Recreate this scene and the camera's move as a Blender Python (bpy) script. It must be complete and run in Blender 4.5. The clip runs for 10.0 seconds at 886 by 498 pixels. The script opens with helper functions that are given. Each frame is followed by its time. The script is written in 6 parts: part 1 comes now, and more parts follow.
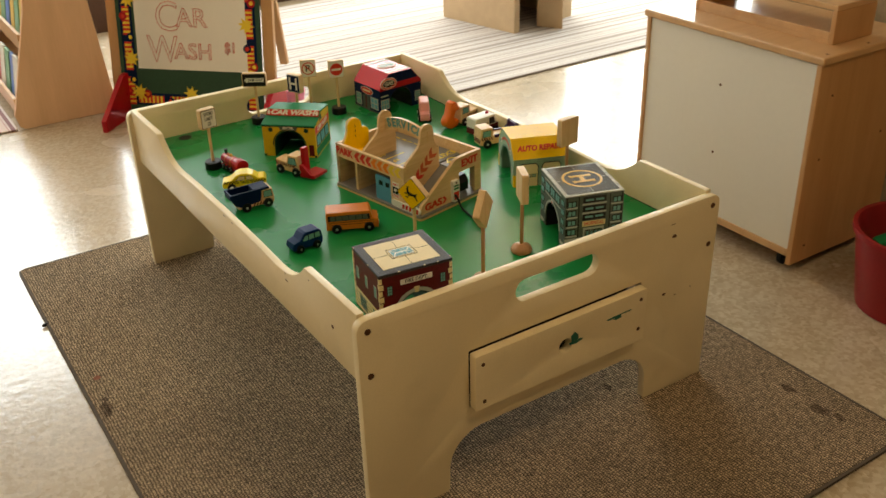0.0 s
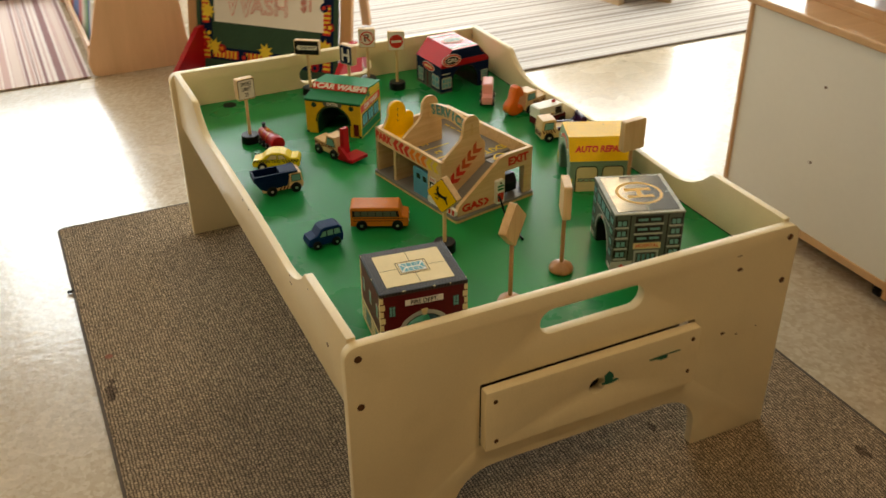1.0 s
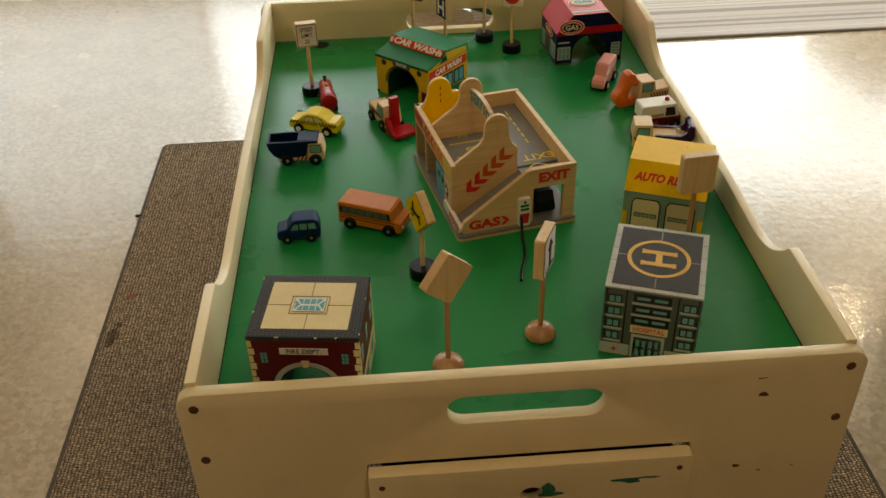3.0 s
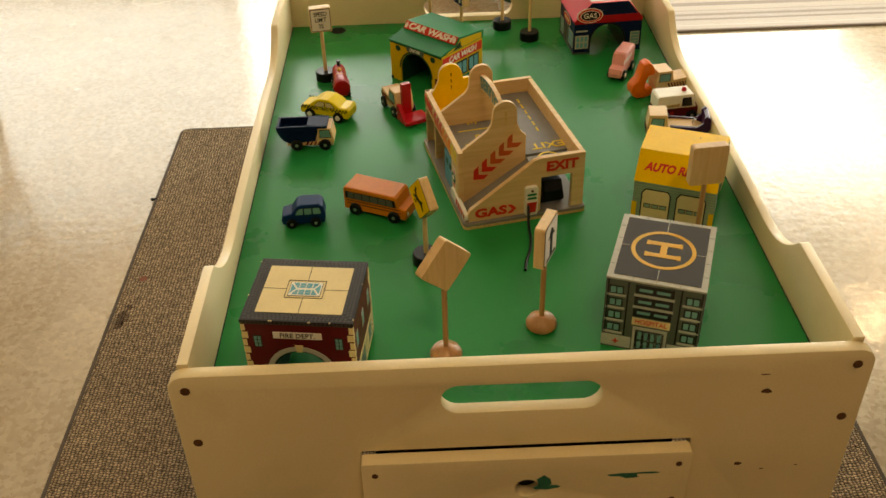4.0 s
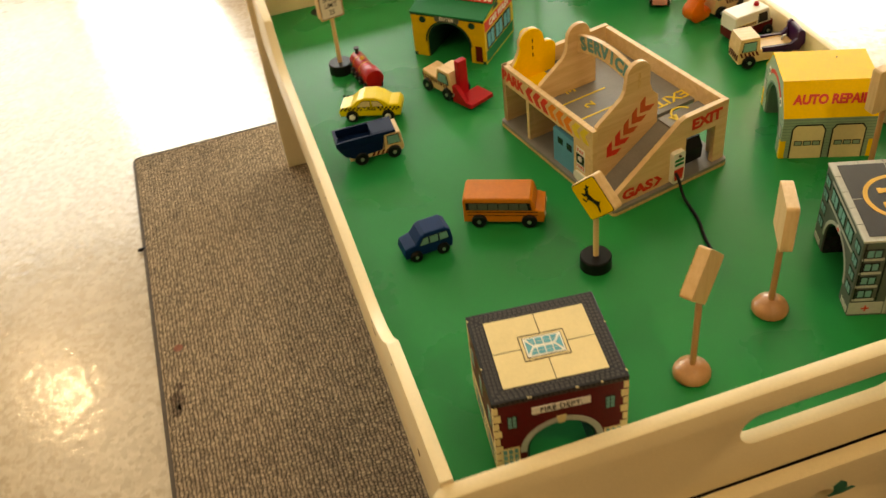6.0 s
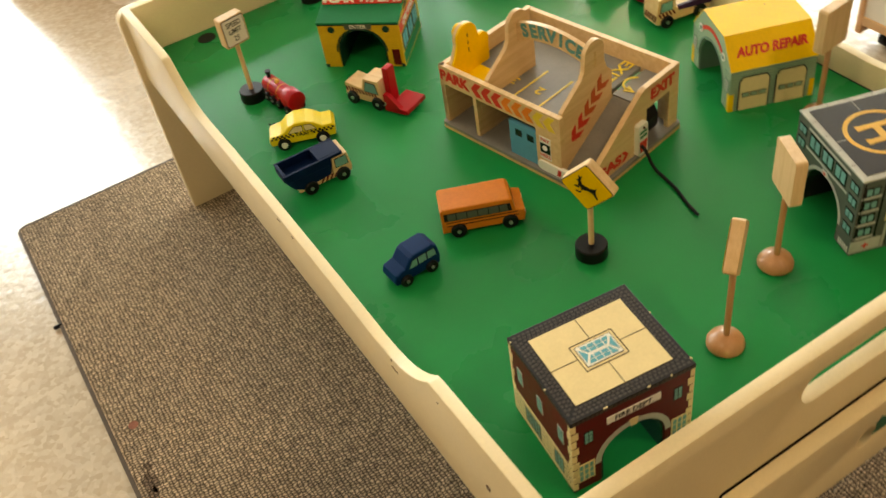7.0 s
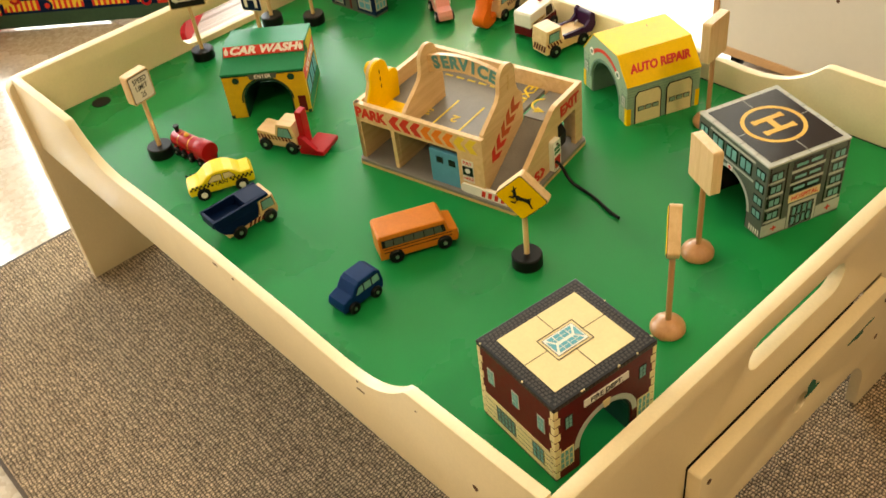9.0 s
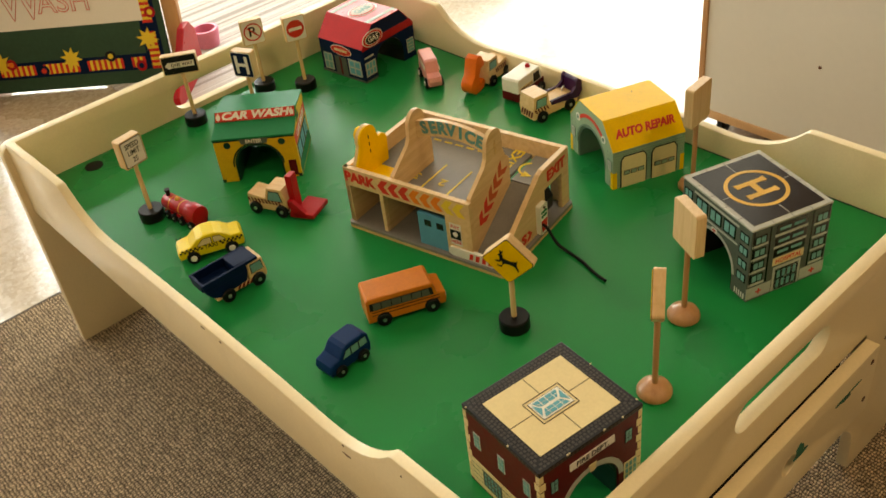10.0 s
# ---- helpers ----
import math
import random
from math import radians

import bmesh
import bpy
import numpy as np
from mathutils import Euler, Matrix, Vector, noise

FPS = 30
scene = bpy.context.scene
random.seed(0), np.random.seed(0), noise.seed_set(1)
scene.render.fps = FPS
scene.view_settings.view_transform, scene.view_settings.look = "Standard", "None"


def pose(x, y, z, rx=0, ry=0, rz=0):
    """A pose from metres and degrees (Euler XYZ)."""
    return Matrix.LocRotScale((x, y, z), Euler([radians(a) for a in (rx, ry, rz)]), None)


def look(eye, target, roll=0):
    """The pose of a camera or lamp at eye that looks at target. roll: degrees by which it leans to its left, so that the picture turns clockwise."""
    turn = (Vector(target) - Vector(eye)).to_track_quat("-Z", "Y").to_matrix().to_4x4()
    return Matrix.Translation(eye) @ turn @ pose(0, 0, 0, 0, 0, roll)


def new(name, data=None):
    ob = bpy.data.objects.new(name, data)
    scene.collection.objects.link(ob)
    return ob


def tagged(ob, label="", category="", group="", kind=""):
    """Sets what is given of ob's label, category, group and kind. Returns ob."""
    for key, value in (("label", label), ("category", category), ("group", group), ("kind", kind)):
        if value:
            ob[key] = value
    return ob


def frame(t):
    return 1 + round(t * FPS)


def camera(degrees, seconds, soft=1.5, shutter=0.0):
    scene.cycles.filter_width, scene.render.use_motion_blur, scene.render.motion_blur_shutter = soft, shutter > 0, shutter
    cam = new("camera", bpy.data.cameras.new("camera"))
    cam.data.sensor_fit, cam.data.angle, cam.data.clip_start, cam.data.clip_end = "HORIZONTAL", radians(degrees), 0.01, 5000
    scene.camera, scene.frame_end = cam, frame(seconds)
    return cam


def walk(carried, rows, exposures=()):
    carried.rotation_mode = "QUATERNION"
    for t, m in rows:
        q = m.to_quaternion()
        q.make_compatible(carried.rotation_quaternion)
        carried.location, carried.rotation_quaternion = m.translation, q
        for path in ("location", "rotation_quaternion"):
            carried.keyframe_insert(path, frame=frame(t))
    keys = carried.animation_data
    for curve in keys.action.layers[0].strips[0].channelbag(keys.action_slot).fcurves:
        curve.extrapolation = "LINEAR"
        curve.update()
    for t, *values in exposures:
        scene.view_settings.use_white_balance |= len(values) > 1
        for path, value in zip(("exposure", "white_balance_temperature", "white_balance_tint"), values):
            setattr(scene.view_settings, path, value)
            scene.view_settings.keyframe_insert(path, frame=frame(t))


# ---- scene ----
from mathutils.geometry import tessellate_polygon

cam = camera(49.9, 10.0, shutter=0.5)
PATH = [
    (0, (-1.021, -1.2, 1.317), (-0.076, 0.285, 0.367), -1.7),
    (0.5, (-0.917, -1.155, 1.284), (-0.058, 0.37, 0.317), -1.3),
    (1, (-0.77, -1.069, 1.297), (-0.045, 0.488, 0.272), -0.5),
    (1.5, (-0.56, -1.009, 1.31), (-0.054, 0.594, 0.226), -0.9),
    (2, (-0.366, -0.949, 1.276), (-0.06, 0.677, 0.152), -1.5),
    (2.5, (-0.228, -0.866, 1.284), (-0.061, 0.754, 0.124), -1.8),
    (4, (-0.104, -0.84, 1.26), (-0.082, 0.769, 0.073), -1.8),
    (4.5, (-0.13, -0.823, 1.258), (-0.127, 0.769, 0.047), -4.0),
    (5, (-0.257, -0.744, 1.261), (-0.215, 0.807, -0.002), -6.9),
    (5.5, (-0.415, -0.637, 1.24), (-0.237, 0.872, -0.06), -7.1),
    (6.8, (-0.611, -0.381, 1.242), (-0.054, 0.974, -0.12), -10.1),
    (7, (-0.651, -0.369, 1.251), (-0.036, 0.941, -0.13), -10.4),
    (7.5, (-0.738, -0.342, 1.262), (0.005, 0.872, -0.143), -10.7),
    (8, (-0.763, -0.341, 1.253), (0.048, 0.843, -0.139), -10.6),
    (8.5, (-0.78, -0.347, 1.241), (0.102, 0.835, -0.11), -8.7),
    (9, (-0.782, -0.355, 1.24), (0.141, 0.845, -0.067), -8.0),
    (9.5, (-0.777, -0.362, 1.244), (0.181, 0.865, -0.012), -7.9),
    (10, (-0.777, -0.365, 1.246), (0.217, 0.88, 0.036), -7.4),
]
EXPOSURES = [
    (0.0, -0.05, 7250, 10), (1.0, -0.10, 7150, 10), (2.0, -0.52, 6900, 10), (2.5, -0.59, 7000, 10), (4.0, -0.09, 8600, 11), (4.5, 0.11, 9300, 12),
    (5.0, 0.12, 9400, 12), (5.5, 0.23, 9000, 12), (7.0, 0.45, 7300, 9), (7.5, 0.50, 7000, 9), (8.0, 0.83, 6900, 9), (8.5, 0.85, 7250, 10), (9.0, 0.84, 7250, 10),
    (9.5, 0.47, 7350, 10), (10.0, 0.20, 7600, 10),
]
walk(cam, [(t, look(eye, target, roll)) for t, eye, target, roll in PATH], EXPOSURES)

# ---- world and light ----
world = bpy.data.worlds.new("sky")
scene.world = world
world.use_nodes = True
wn = world.node_tree.nodes
sky = wn.new("ShaderNodeTexSky")
sky.sky_type, sky.sun_disc = "NISHITA", False
sky.sun_elevation, sky.sun_rotation = radians(38), radians(20)
world.node_tree.links.new(sky.outputs[0], wn["Background"].inputs[0])
wn["Background"].inputs[1].default_value = 0.12


def area(name, m, w, h, power, colour):
    d = bpy.data.lights.new(name, "AREA")
    d.shape, d.size, d.size_y, d.energy, d.color = "RECTANGLE", w, h, power, colour
    ob = new(name, d)
    ob.matrix_world = m
    return ob


DAY = (0.8, 0.92, 1.0)
# daylight that comes in by the far windows and by those of the side bay
for x, w, power in ((-2.13, 1.96, 34), (-0.06, 2.06, 92), (2.5, 2.7, 118)):
    area("window_daylight", look((x, 4.06, 1.36), (x, 0, 1.2)), w, 1.44, power, DAY)
area("window_daylight", look((3.96, 2.58, 1.36), (0, 2.58, 1.2)), 2.66, 1.44, 128, DAY)
scene.view_settings.exposure = 0.0


# ---- materials ----
def mat(name, colour, rough=0.5, var=0.12, scale=30.0, fine=300.0, bump=0.1, metal=0.0, coat=0.0, spots=None, spot_scale=8.0, spot_amount=0.25, rand=0.0, stretch=(1, 1, 1), spec=0.2):
    """A painted or raw surface: colour that varies at two scales, relief, uneven gloss, and spots of a second colour."""
    m = bpy.data.materials.new(name)
    m.use_nodes = True
    n, l = m.node_tree.nodes, m.node_tree.links
    b = n["Principled BSDF"]
    b.inputs["Roughness"].default_value, b.inputs["Metallic"].default_value = rough, metal
    b.inputs["Coat Weight"].default_value = coat * 0.3
    b.inputs["Coat Roughness"].default_value = 0.12
    b.inputs["Specular IOR Level"].default_value = spec
    co = n.new("ShaderNodeTexCoord")
    mp = n.new("ShaderNodeMapping")
    mp.inputs["Scale"].default_value = stretch
    l.new(co.outputs["Object"], mp.inputs[0])
    a, c = n.new("ShaderNodeTexNoise"), n.new("ShaderNodeTexNoise")
    for t, s in ((a, scale), (c, fine)):
        t.inputs["Scale"].default_value, t.inputs["Detail"].default_value = s, 5
        l.new(mp.outputs[0], t.inputs["Vector"])
    add = n.new("ShaderNodeMath")
    add.operation = "ADD"
    l.new(a.outputs[0], add.inputs[0]), l.new(c.outputs[0], add.inputs[1])
    ramp = n.new("ShaderNodeMapRange")
    ramp.inputs[1].default_value, ramp.inputs[2].default_value = 0.6, 1.4
    ramp.inputs[3].default_value, ramp.inputs[4].default_value = 1 - var, 1 + var
    l.new(add.outputs[0], ramp.inputs[0])
    mul = n.new("ShaderNodeVectorMath")
    mul.operation = "SCALE"
    mul.inputs[0].default_value = colour
    last = ramp.outputs[0]
    if rand:
        info = n.new("ShaderNodeObjectInfo")
        rr = n.new("ShaderNodeMapRange")
        rr.inputs[3].default_value, rr.inputs[4].default_value = 1 - rand, 1 + rand
        l.new(info.outputs["Random"], rr.inputs[0])
        both = n.new("ShaderNodeMath")
        both.operation = "MULTIPLY"
        l.new(last, both.inputs[0]), l.new(rr.outputs[0], both.inputs[1])
        last = both.outputs[0]
    l.new(last, mul.inputs["Scale"])
    out = mul.outputs[0]
    if spots:
        s = n.new("ShaderNodeTexNoise")
        s.inputs["Scale"].default_value, s.inputs["Detail"].default_value = spot_scale, 6
        l.new(mp.outputs[0], s.inputs["Vector"])
        sr = n.new("ShaderNodeMapRange")
        sr.inputs[1].default_value, sr.inputs[2].default_value = 0.56, 0.72
        sr.inputs[4].default_value = spot_amount
        l.new(s.outputs[0], sr.inputs[0])
        mix = n.new("ShaderNodeMix")
        mix.data_type = "RGBA"
        l.new(sr.outputs[0], mix.inputs["Factor"]), l.new(out, mix.inputs[6])
        mix.inputs[7].default_value = (*spots, 1)
        out = mix.outputs[2]
    l.new(out, b.inputs["Base Color"])
    gl = n.new("ShaderNodeMapRange")
    gl.inputs[3].default_value, gl.inputs[4].default_value = max(rough - 0.08, 0.02), min(rough + 0.1, 1)
    l.new(a.outputs[0], gl.inputs[0]), l.new(gl.outputs[0], b.inputs["Roughness"])
    bp = n.new("ShaderNodeBump")
    bp.inputs["Strength"].default_value, bp.inputs["Distance"].default_value = bump, 0.001
    l.new(add.outputs[0], bp.inputs["Height"]), l.new(bp.outputs[0], b.inputs["Normal"])
    return m


def wood(name, light, dark, rough=0.45, scale=6.0, axis=0, coat=0.0):
    """Sawn wood with grain along one axis."""
    m = bpy.data.materials.new(name)
    m.use_nodes = True
    n, l = m.node_tree.nodes, m.node_tree.links
    b = n["Principled BSDF"]
    b.inputs["Coat Weight"].default_value = coat
    co, mp = n.new("ShaderNodeTexCoord"), n.new("ShaderNodeMapping")
    st = [1.0, 1.0, 1.0]
    st[axis] = 0.08
    mp.inputs["Scale"].default_value = st
    l.new(co.outputs["Object"], mp.inputs[0])
    g, f = n.new("ShaderNodeTexNoise"), n.new("ShaderNodeTexNoise")
    g.inputs["Scale"].default_value, g.inputs["Detail"].default_value, g.inputs["Distortion"].default_value = scale * 4, 4, 0.6
    f.inputs["Scale"].default_value, f.inputs["Detail"].default_value = scale * 40, 3
    l.new(mp.outputs[0], g.inputs["Vector"]), l.new(mp.outputs[0], f.inputs["Vector"])
    add = n.new("ShaderNodeMath")
    add.operation = "MULTIPLY_ADD"
    add.inputs[1].default_value = 0.5
    l.new(f.outputs[0], add.inputs[0]), l.new(g.outputs[0], add.inputs[2])
    r = n.new("ShaderNodeMapRange")
    r.inputs[1].default_value, r.inputs[2].default_value = 0.5, 1.0
    l.new(add.outputs[0], r.inputs[0])
    mix = n.new("ShaderNodeMix")
    mix.data_type = "RGBA"
    mix.inputs[6].default_value, mix.inputs[7].default_value = (*light, 1), (*dark, 1)
    l.new(r.outputs[0], mix.inputs["Factor"]), l.new(mix.outputs[2], b.inputs["Base Color"])
    b.inputs["Roughness"].default_value = rough
    bp = n.new("ShaderNodeBump")
    bp.inputs["Strength"].default_value, bp.inputs["Distance"].default_value = 0.08, 0.001
    l.new(add.outputs[0], bp.inputs["Height"]), l.new(bp.outputs[0], b.inputs["Normal"])
    return m


def chain(n, l, op, a, b=None, c=None):
    """One math node; numbers are set, sockets are linked."""
    q = n.new("ShaderNodeMath")
    q.operation = op
    for k, v in enumerate((a, b, c)):
        if v is None:
            continue
        if isinstance(v, (int, float)):
            q.inputs[k].default_value = v
        else:
            l.new(v, q.inputs[k])
    return q.outputs[0]


def carpet(name, one, two, pitch, stains):
    """Looped carpet: rows of loops in relief with shade painted between them, flecked yarn, trodden stains."""
    m = bpy.data.materials.new(name)
    m.use_nodes = True
    n, l = m.node_tree.nodes, m.node_tree.links
    b = n["Principled BSDF"]
    b.inputs["Roughness"].default_value = 0.95
    b.inputs["Specular IOR Level"].default_value = 0.1
    co = n.new("ShaderNodeTexCoord")
    bend = n.new("ShaderNodeTexNoise")
    bend.inputs["Scale"].default_value, bend.inputs["Detail"].default_value = 95, 3
    l.new(co.outputs["Object"], bend.inputs["Vector"])
    off = n.new("ShaderNodeMix")
    off.data_type = "RGBA"
    off.inputs["Factor"].default_value = 0.01
    l.new(co.outputs["Object"], off.inputs[6]), l.new(bend.outputs["Color"], off.inputs[7])
    sep = n.new("ShaderNodeSeparateXYZ")
    l.new(off.outputs[2], sep.inputs[0])
    u = chain(n, l, "MULTIPLY", sep.outputs[0], 1 / pitch)
    row = chain(n, l, "FLOOR", u)
    shift = n.new("ShaderNodeTexWhiteNoise")
    shift.noise_dimensions = "1D"
    l.new(row, shift.inputs["W"])
    v = chain(n, l, "MULTIPLY_ADD", sep.outputs[1], 1 / (pitch * 0.8), shift.outputs[0])
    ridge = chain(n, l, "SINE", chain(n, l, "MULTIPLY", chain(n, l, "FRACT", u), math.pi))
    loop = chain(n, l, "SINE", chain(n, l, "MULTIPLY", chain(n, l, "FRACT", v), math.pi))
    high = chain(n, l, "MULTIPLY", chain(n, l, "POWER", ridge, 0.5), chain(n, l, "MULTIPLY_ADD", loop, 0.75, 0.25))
    cell = n.new("ShaderNodeTexWhiteNoise")
    cell.noise_dimensions = "2D"
    both = n.new("ShaderNodeCombineXYZ")
    l.new(row, both.inputs[0]), l.new(chain(n, l, "FLOOR", v), both.inputs[1]), l.new(both.outputs[0], cell.inputs["Vector"])
    fleck = n.new("ShaderNodeTexNoise")
    fleck.inputs["Scale"].default_value, fleck.inputs["Detail"].default_value = 420, 3
    l.new(co.outputs["Object"], fleck.inputs["Vector"])
    yarn = chain(n, l, "MULTIPLY_ADD", cell.outputs["Value"], 0.6, chain(n, l, "MULTIPLY", fleck.outputs[0], 0.7))
    # colour falls with loop height: painted shade in the gaps, times yarn tone
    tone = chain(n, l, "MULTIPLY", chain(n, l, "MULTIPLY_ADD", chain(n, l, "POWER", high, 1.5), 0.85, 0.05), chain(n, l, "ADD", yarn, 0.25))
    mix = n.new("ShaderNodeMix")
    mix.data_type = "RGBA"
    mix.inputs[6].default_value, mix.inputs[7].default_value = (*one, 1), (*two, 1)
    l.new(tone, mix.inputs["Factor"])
    st = n.new("ShaderNodeTexNoise")
    st.inputs["Scale"].default_value, st.inputs["Detail"].default_value = 1.7, 5
    l.new(co.outputs["Object"], st.inputs["Vector"])
    sr = n.new("ShaderNodeMapRange")
    sr.inputs[1].default_value, sr.inputs[2].default_value, sr.inputs[4].default_value = 0.45, 0.62, 0.4
    l.new(st.outputs[0], sr.inputs[0])
    mix2 = n.new("ShaderNodeMix")
    mix2.data_type = "RGBA"
    mix2.blend_type = "MULTIPLY"
    mix2.inputs[7].default_value = (*stains, 1)
    l.new(sr.outputs[0], mix2.inputs["Factor"]), l.new(mix.outputs[2], mix2.inputs[6])
    l.new(mix2.outputs[2], b.inputs["Base Color"])
    bp = n.new("ShaderNodeBump")
    bp.inputs["Strength"].default_value, bp.inputs["Distance"].default_value = 1.0, 0.003
    l.new(high, bp.inputs["Height"]), l.new(bp.outputs[0], b.inputs["Normal"])
    return m


def sheet_vinyl(name, light, dark, fleck):
    """Polished sheet floor: cloudy chips of two tones, small flecks, a wavy gloss that is duller where it is trodden."""
    m = bpy.data.materials.new(name)
    m.use_nodes = True
    n, l = m.node_tree.nodes, m.node_tree.links
    b = n["Principled BSDF"]
    b.inputs["Specular IOR Level"].default_value = 0.55
    co = n.new("ShaderNodeTexCoord")

    def noise(scale, detail=4):
        t = n.new("ShaderNodeTexNoise")
        t.inputs["Scale"].default_value, t.inputs["Detail"].default_value = scale, detail
        l.new(co.outputs["Object"], t.inputs["Vector"])
        return t.outputs[0]

    def between(x, a, c, lo, hi):
        r = n.new("ShaderNodeMapRange")
        for k, val in enumerate((a, c, lo, hi)):
            r.inputs[k + 1].default_value = val
        l.new(x, r.inputs[0])
        return r.outputs[0]

    chips = n.new("ShaderNodeTexVoronoi")
    chips.inputs["Scale"].default_value = 105
    l.new(co.outputs["Object"], chips.inputs["Vector"])
    tone = n.new("ShaderNodeSeparateColor")
    l.new(chips.outputs["Color"], tone.inputs[0])
    cloud = chain(n, l, "MULTIPLY_ADD", noise(9, 6), 0.6, chain(n, l, "MULTIPLY", tone.outputs[0], 0.6))
    mix = n.new("ShaderNodeMix")
    mix.data_type = "RGBA"
    mix.inputs[6].default_value, mix.inputs[7].default_value = (*light, 1), (*dark, 1)
    l.new(between(cloud, 0.25, 0.95, 0, 1), mix.inputs["Factor"])
    mix2 = n.new("ShaderNodeMix")
    mix2.data_type = "RGBA"
    mix2.inputs[7].default_value = (*fleck, 1)
    l.new(between(noise(95, 2), 0.68, 0.74, 0, 0.5), mix2.inputs["Factor"]), l.new(mix.outputs[2], mix2.inputs[6])
    l.new(mix2.outputs[2], b.inputs["Base Color"])
    l.new(between(noise(3, 3), 0.3, 0.7, 0.2, 0.3), b.inputs["Roughness"])
    b.inputs["Coat Weight"].default_value, b.inputs["Coat Roughness"].default_value = 0.3, 0.07
    bp = n.new("ShaderNodeBump")
    bp.inputs["Strength"].default_value, bp.inputs["Distance"].default_value = 0.4, 0.0022
    l.new(chain(n, l, "MULTIPLY_ADD", noise(160, 2), 0.06, noise(38, 2)), bp.inputs["Height"])
    l.new(bp.outputs[0], b.inputs["Normal"]), l.new(bp.outputs[0], b.inputs["Coat Normal"])
    return m


def striped(name, colours, pitch, axis="X"):
    """A woven rug with stripes of several yarns."""
    m = bpy.data.materials.new(name)
    m.use_nodes = True
    n, l = m.node_tree.nodes, m.node_tree.links
    b = n["Principled BSDF"]
    b.inputs["Roughness"].default_value = 0.9
    co, sep = n.new("ShaderNodeTexCoord"), n.new("ShaderNodeSeparateXYZ")
    l.new(co.outputs["Object"], sep.inputs[0])
    sc = n.new("ShaderNodeMath")
    sc.operation = "MULTIPLY"
    sc.inputs[1].default_value = 1 / pitch
    l.new(sep.outputs[axis], sc.inputs[0])
    t = n.new("ShaderNodeTexNoise")
    t.noise_dimensions = "1D"
    t.inputs["Scale"].default_value, t.inputs["Detail"].default_value = 1.0, 2
    l.new(sc.outputs[0], t.inputs["W"])
    r = n.new("ShaderNodeValToRGB")
    r.color_ramp.interpolation = "CONSTANT"
    r.color_ramp.elements[0].color = (*colours[0], 1)
    r.color_ramp.elements[1].position, r.color_ramp.elements[1].color = 0.43, (*colours[1], 1)
    for k, c in enumerate(colours[2:]):
        e = r.color_ramp.elements.new(0.49 + 0.06 * k)
        e.color = (*c, 1)
    l.new(t.outputs[0], r.inputs[0]), l.new(r.outputs[0], b.inputs["Base Color"])
    w = n.new("ShaderNodeTexNoise")
    w.inputs["Scale"].default_value = 150
    l.new(co.outputs["Object"], w.inputs["Vector"])
    bp = n.new("ShaderNodeBump")
    bp.inputs["Strength"].default_value, bp.inputs["Distance"].default_value = 0.5, 0.002
    l.new(w.outputs[0], bp.inputs["Height"]), l.new(bp.outputs[0], b.inputs["Normal"])
    return m


def glow(name, colour, strength):
    m = bpy.data.materials.new(name)
    m.use_nodes = True
    b = m.node_tree.nodes["Principled BSDF"]
    b.inputs["Base Color"].default_value = (*colour, 1)
    b.inputs["Emission Color"].default_value, b.inputs["Emission Strength"].default_value = (*colour, 1), strength
    return m


CREAM = mat("cream_paint", (0.79, 0.66, 0.42), 0.38, 0.05, 9, 260, 0.08, coat=0.15, spots=(0.5, 0.38, 0.17), spot_scale=11, spot_amount=0.12)
GREEN = mat("green_laminate", (0.004, 0.215, 0.05), 0.28, 0.06, 5, 400, 0.02, spots=(0.005, 0.245, 0.058), spot_scale=4, spot_amount=0.5, spec=0.22)
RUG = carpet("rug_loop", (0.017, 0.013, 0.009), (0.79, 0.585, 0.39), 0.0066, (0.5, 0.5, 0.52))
RUGEDGE = mat("rug_edging", (0.1, 0.078, 0.06), 0.8, 0.2, 60, 400, 0.4)
VINYL = sheet_vinyl("floor_vinyl", (0.55, 0.455, 0.335), (0.4, 0.315, 0.215), (0.24, 0.18, 0.12))
WALL = mat("wall_paint", (0.36, 0.3, 0.21), 0.7, 0.05, 4, 200, 0.1)
WALLBROWN = mat("wall_vinyl", (0.33, 0.24, 0.14), 0.6, 0.2, 14, 160, 0.3, spots=(0.22, 0.15, 0.08), spot_scale=18, spot_amount=0.5)
CEIL = mat("ceiling_tile", (0.5, 0.46, 0.38), 0.9, 0.05, 30, 200, 0.2)
BIRCH = wood("birch", (0.72, 0.5, 0.26), (0.6, 0.38, 0.17), 0.4, 5, 0, 0.2)
BIRCHV = wood("birch_upright", (0.72, 0.49, 0.25), (0.58, 0.36, 0.16), 0.4, 4, 2, 0.2)
AGED = wood("aged_birch", (0.62, 0.37, 0.18), (0.52, 0.29, 0.13), 0.35, 5, 0, 0.2)
PEACHBIRCH = wood("pale_birch_upright", (0.8, 0.5, 0.3), (0.7, 0.42, 0.24), 0.4, 4, 2, 0.1)
AGEDV = wood("aged_birch_upright", (0.56, 0.3, 0.13), (0.47, 0.24, 0.09), 0.4, 4, 2, 0.1)
TOYWOOD = wood("toy_wood", (0.74, 0.52, 0.27), (0.6, 0.38, 0.17), 0.5, 30, 0)
TOYWOODZ = wood("toy_wood_upright", (0.74, 0.52, 0.27), (0.6, 0.38, 0.17), 0.5, 30, 2)
BEECH = wood("beech_turned", (0.5, 0.25, 0.105), (0.4, 0.18, 0.07), 0.35, 30, 2, 0.2)
PLY = wood("plywood_edge", (0.74, 0.5, 0.22), (0.5, 0.29, 0.1), 0.5, 60, 1)
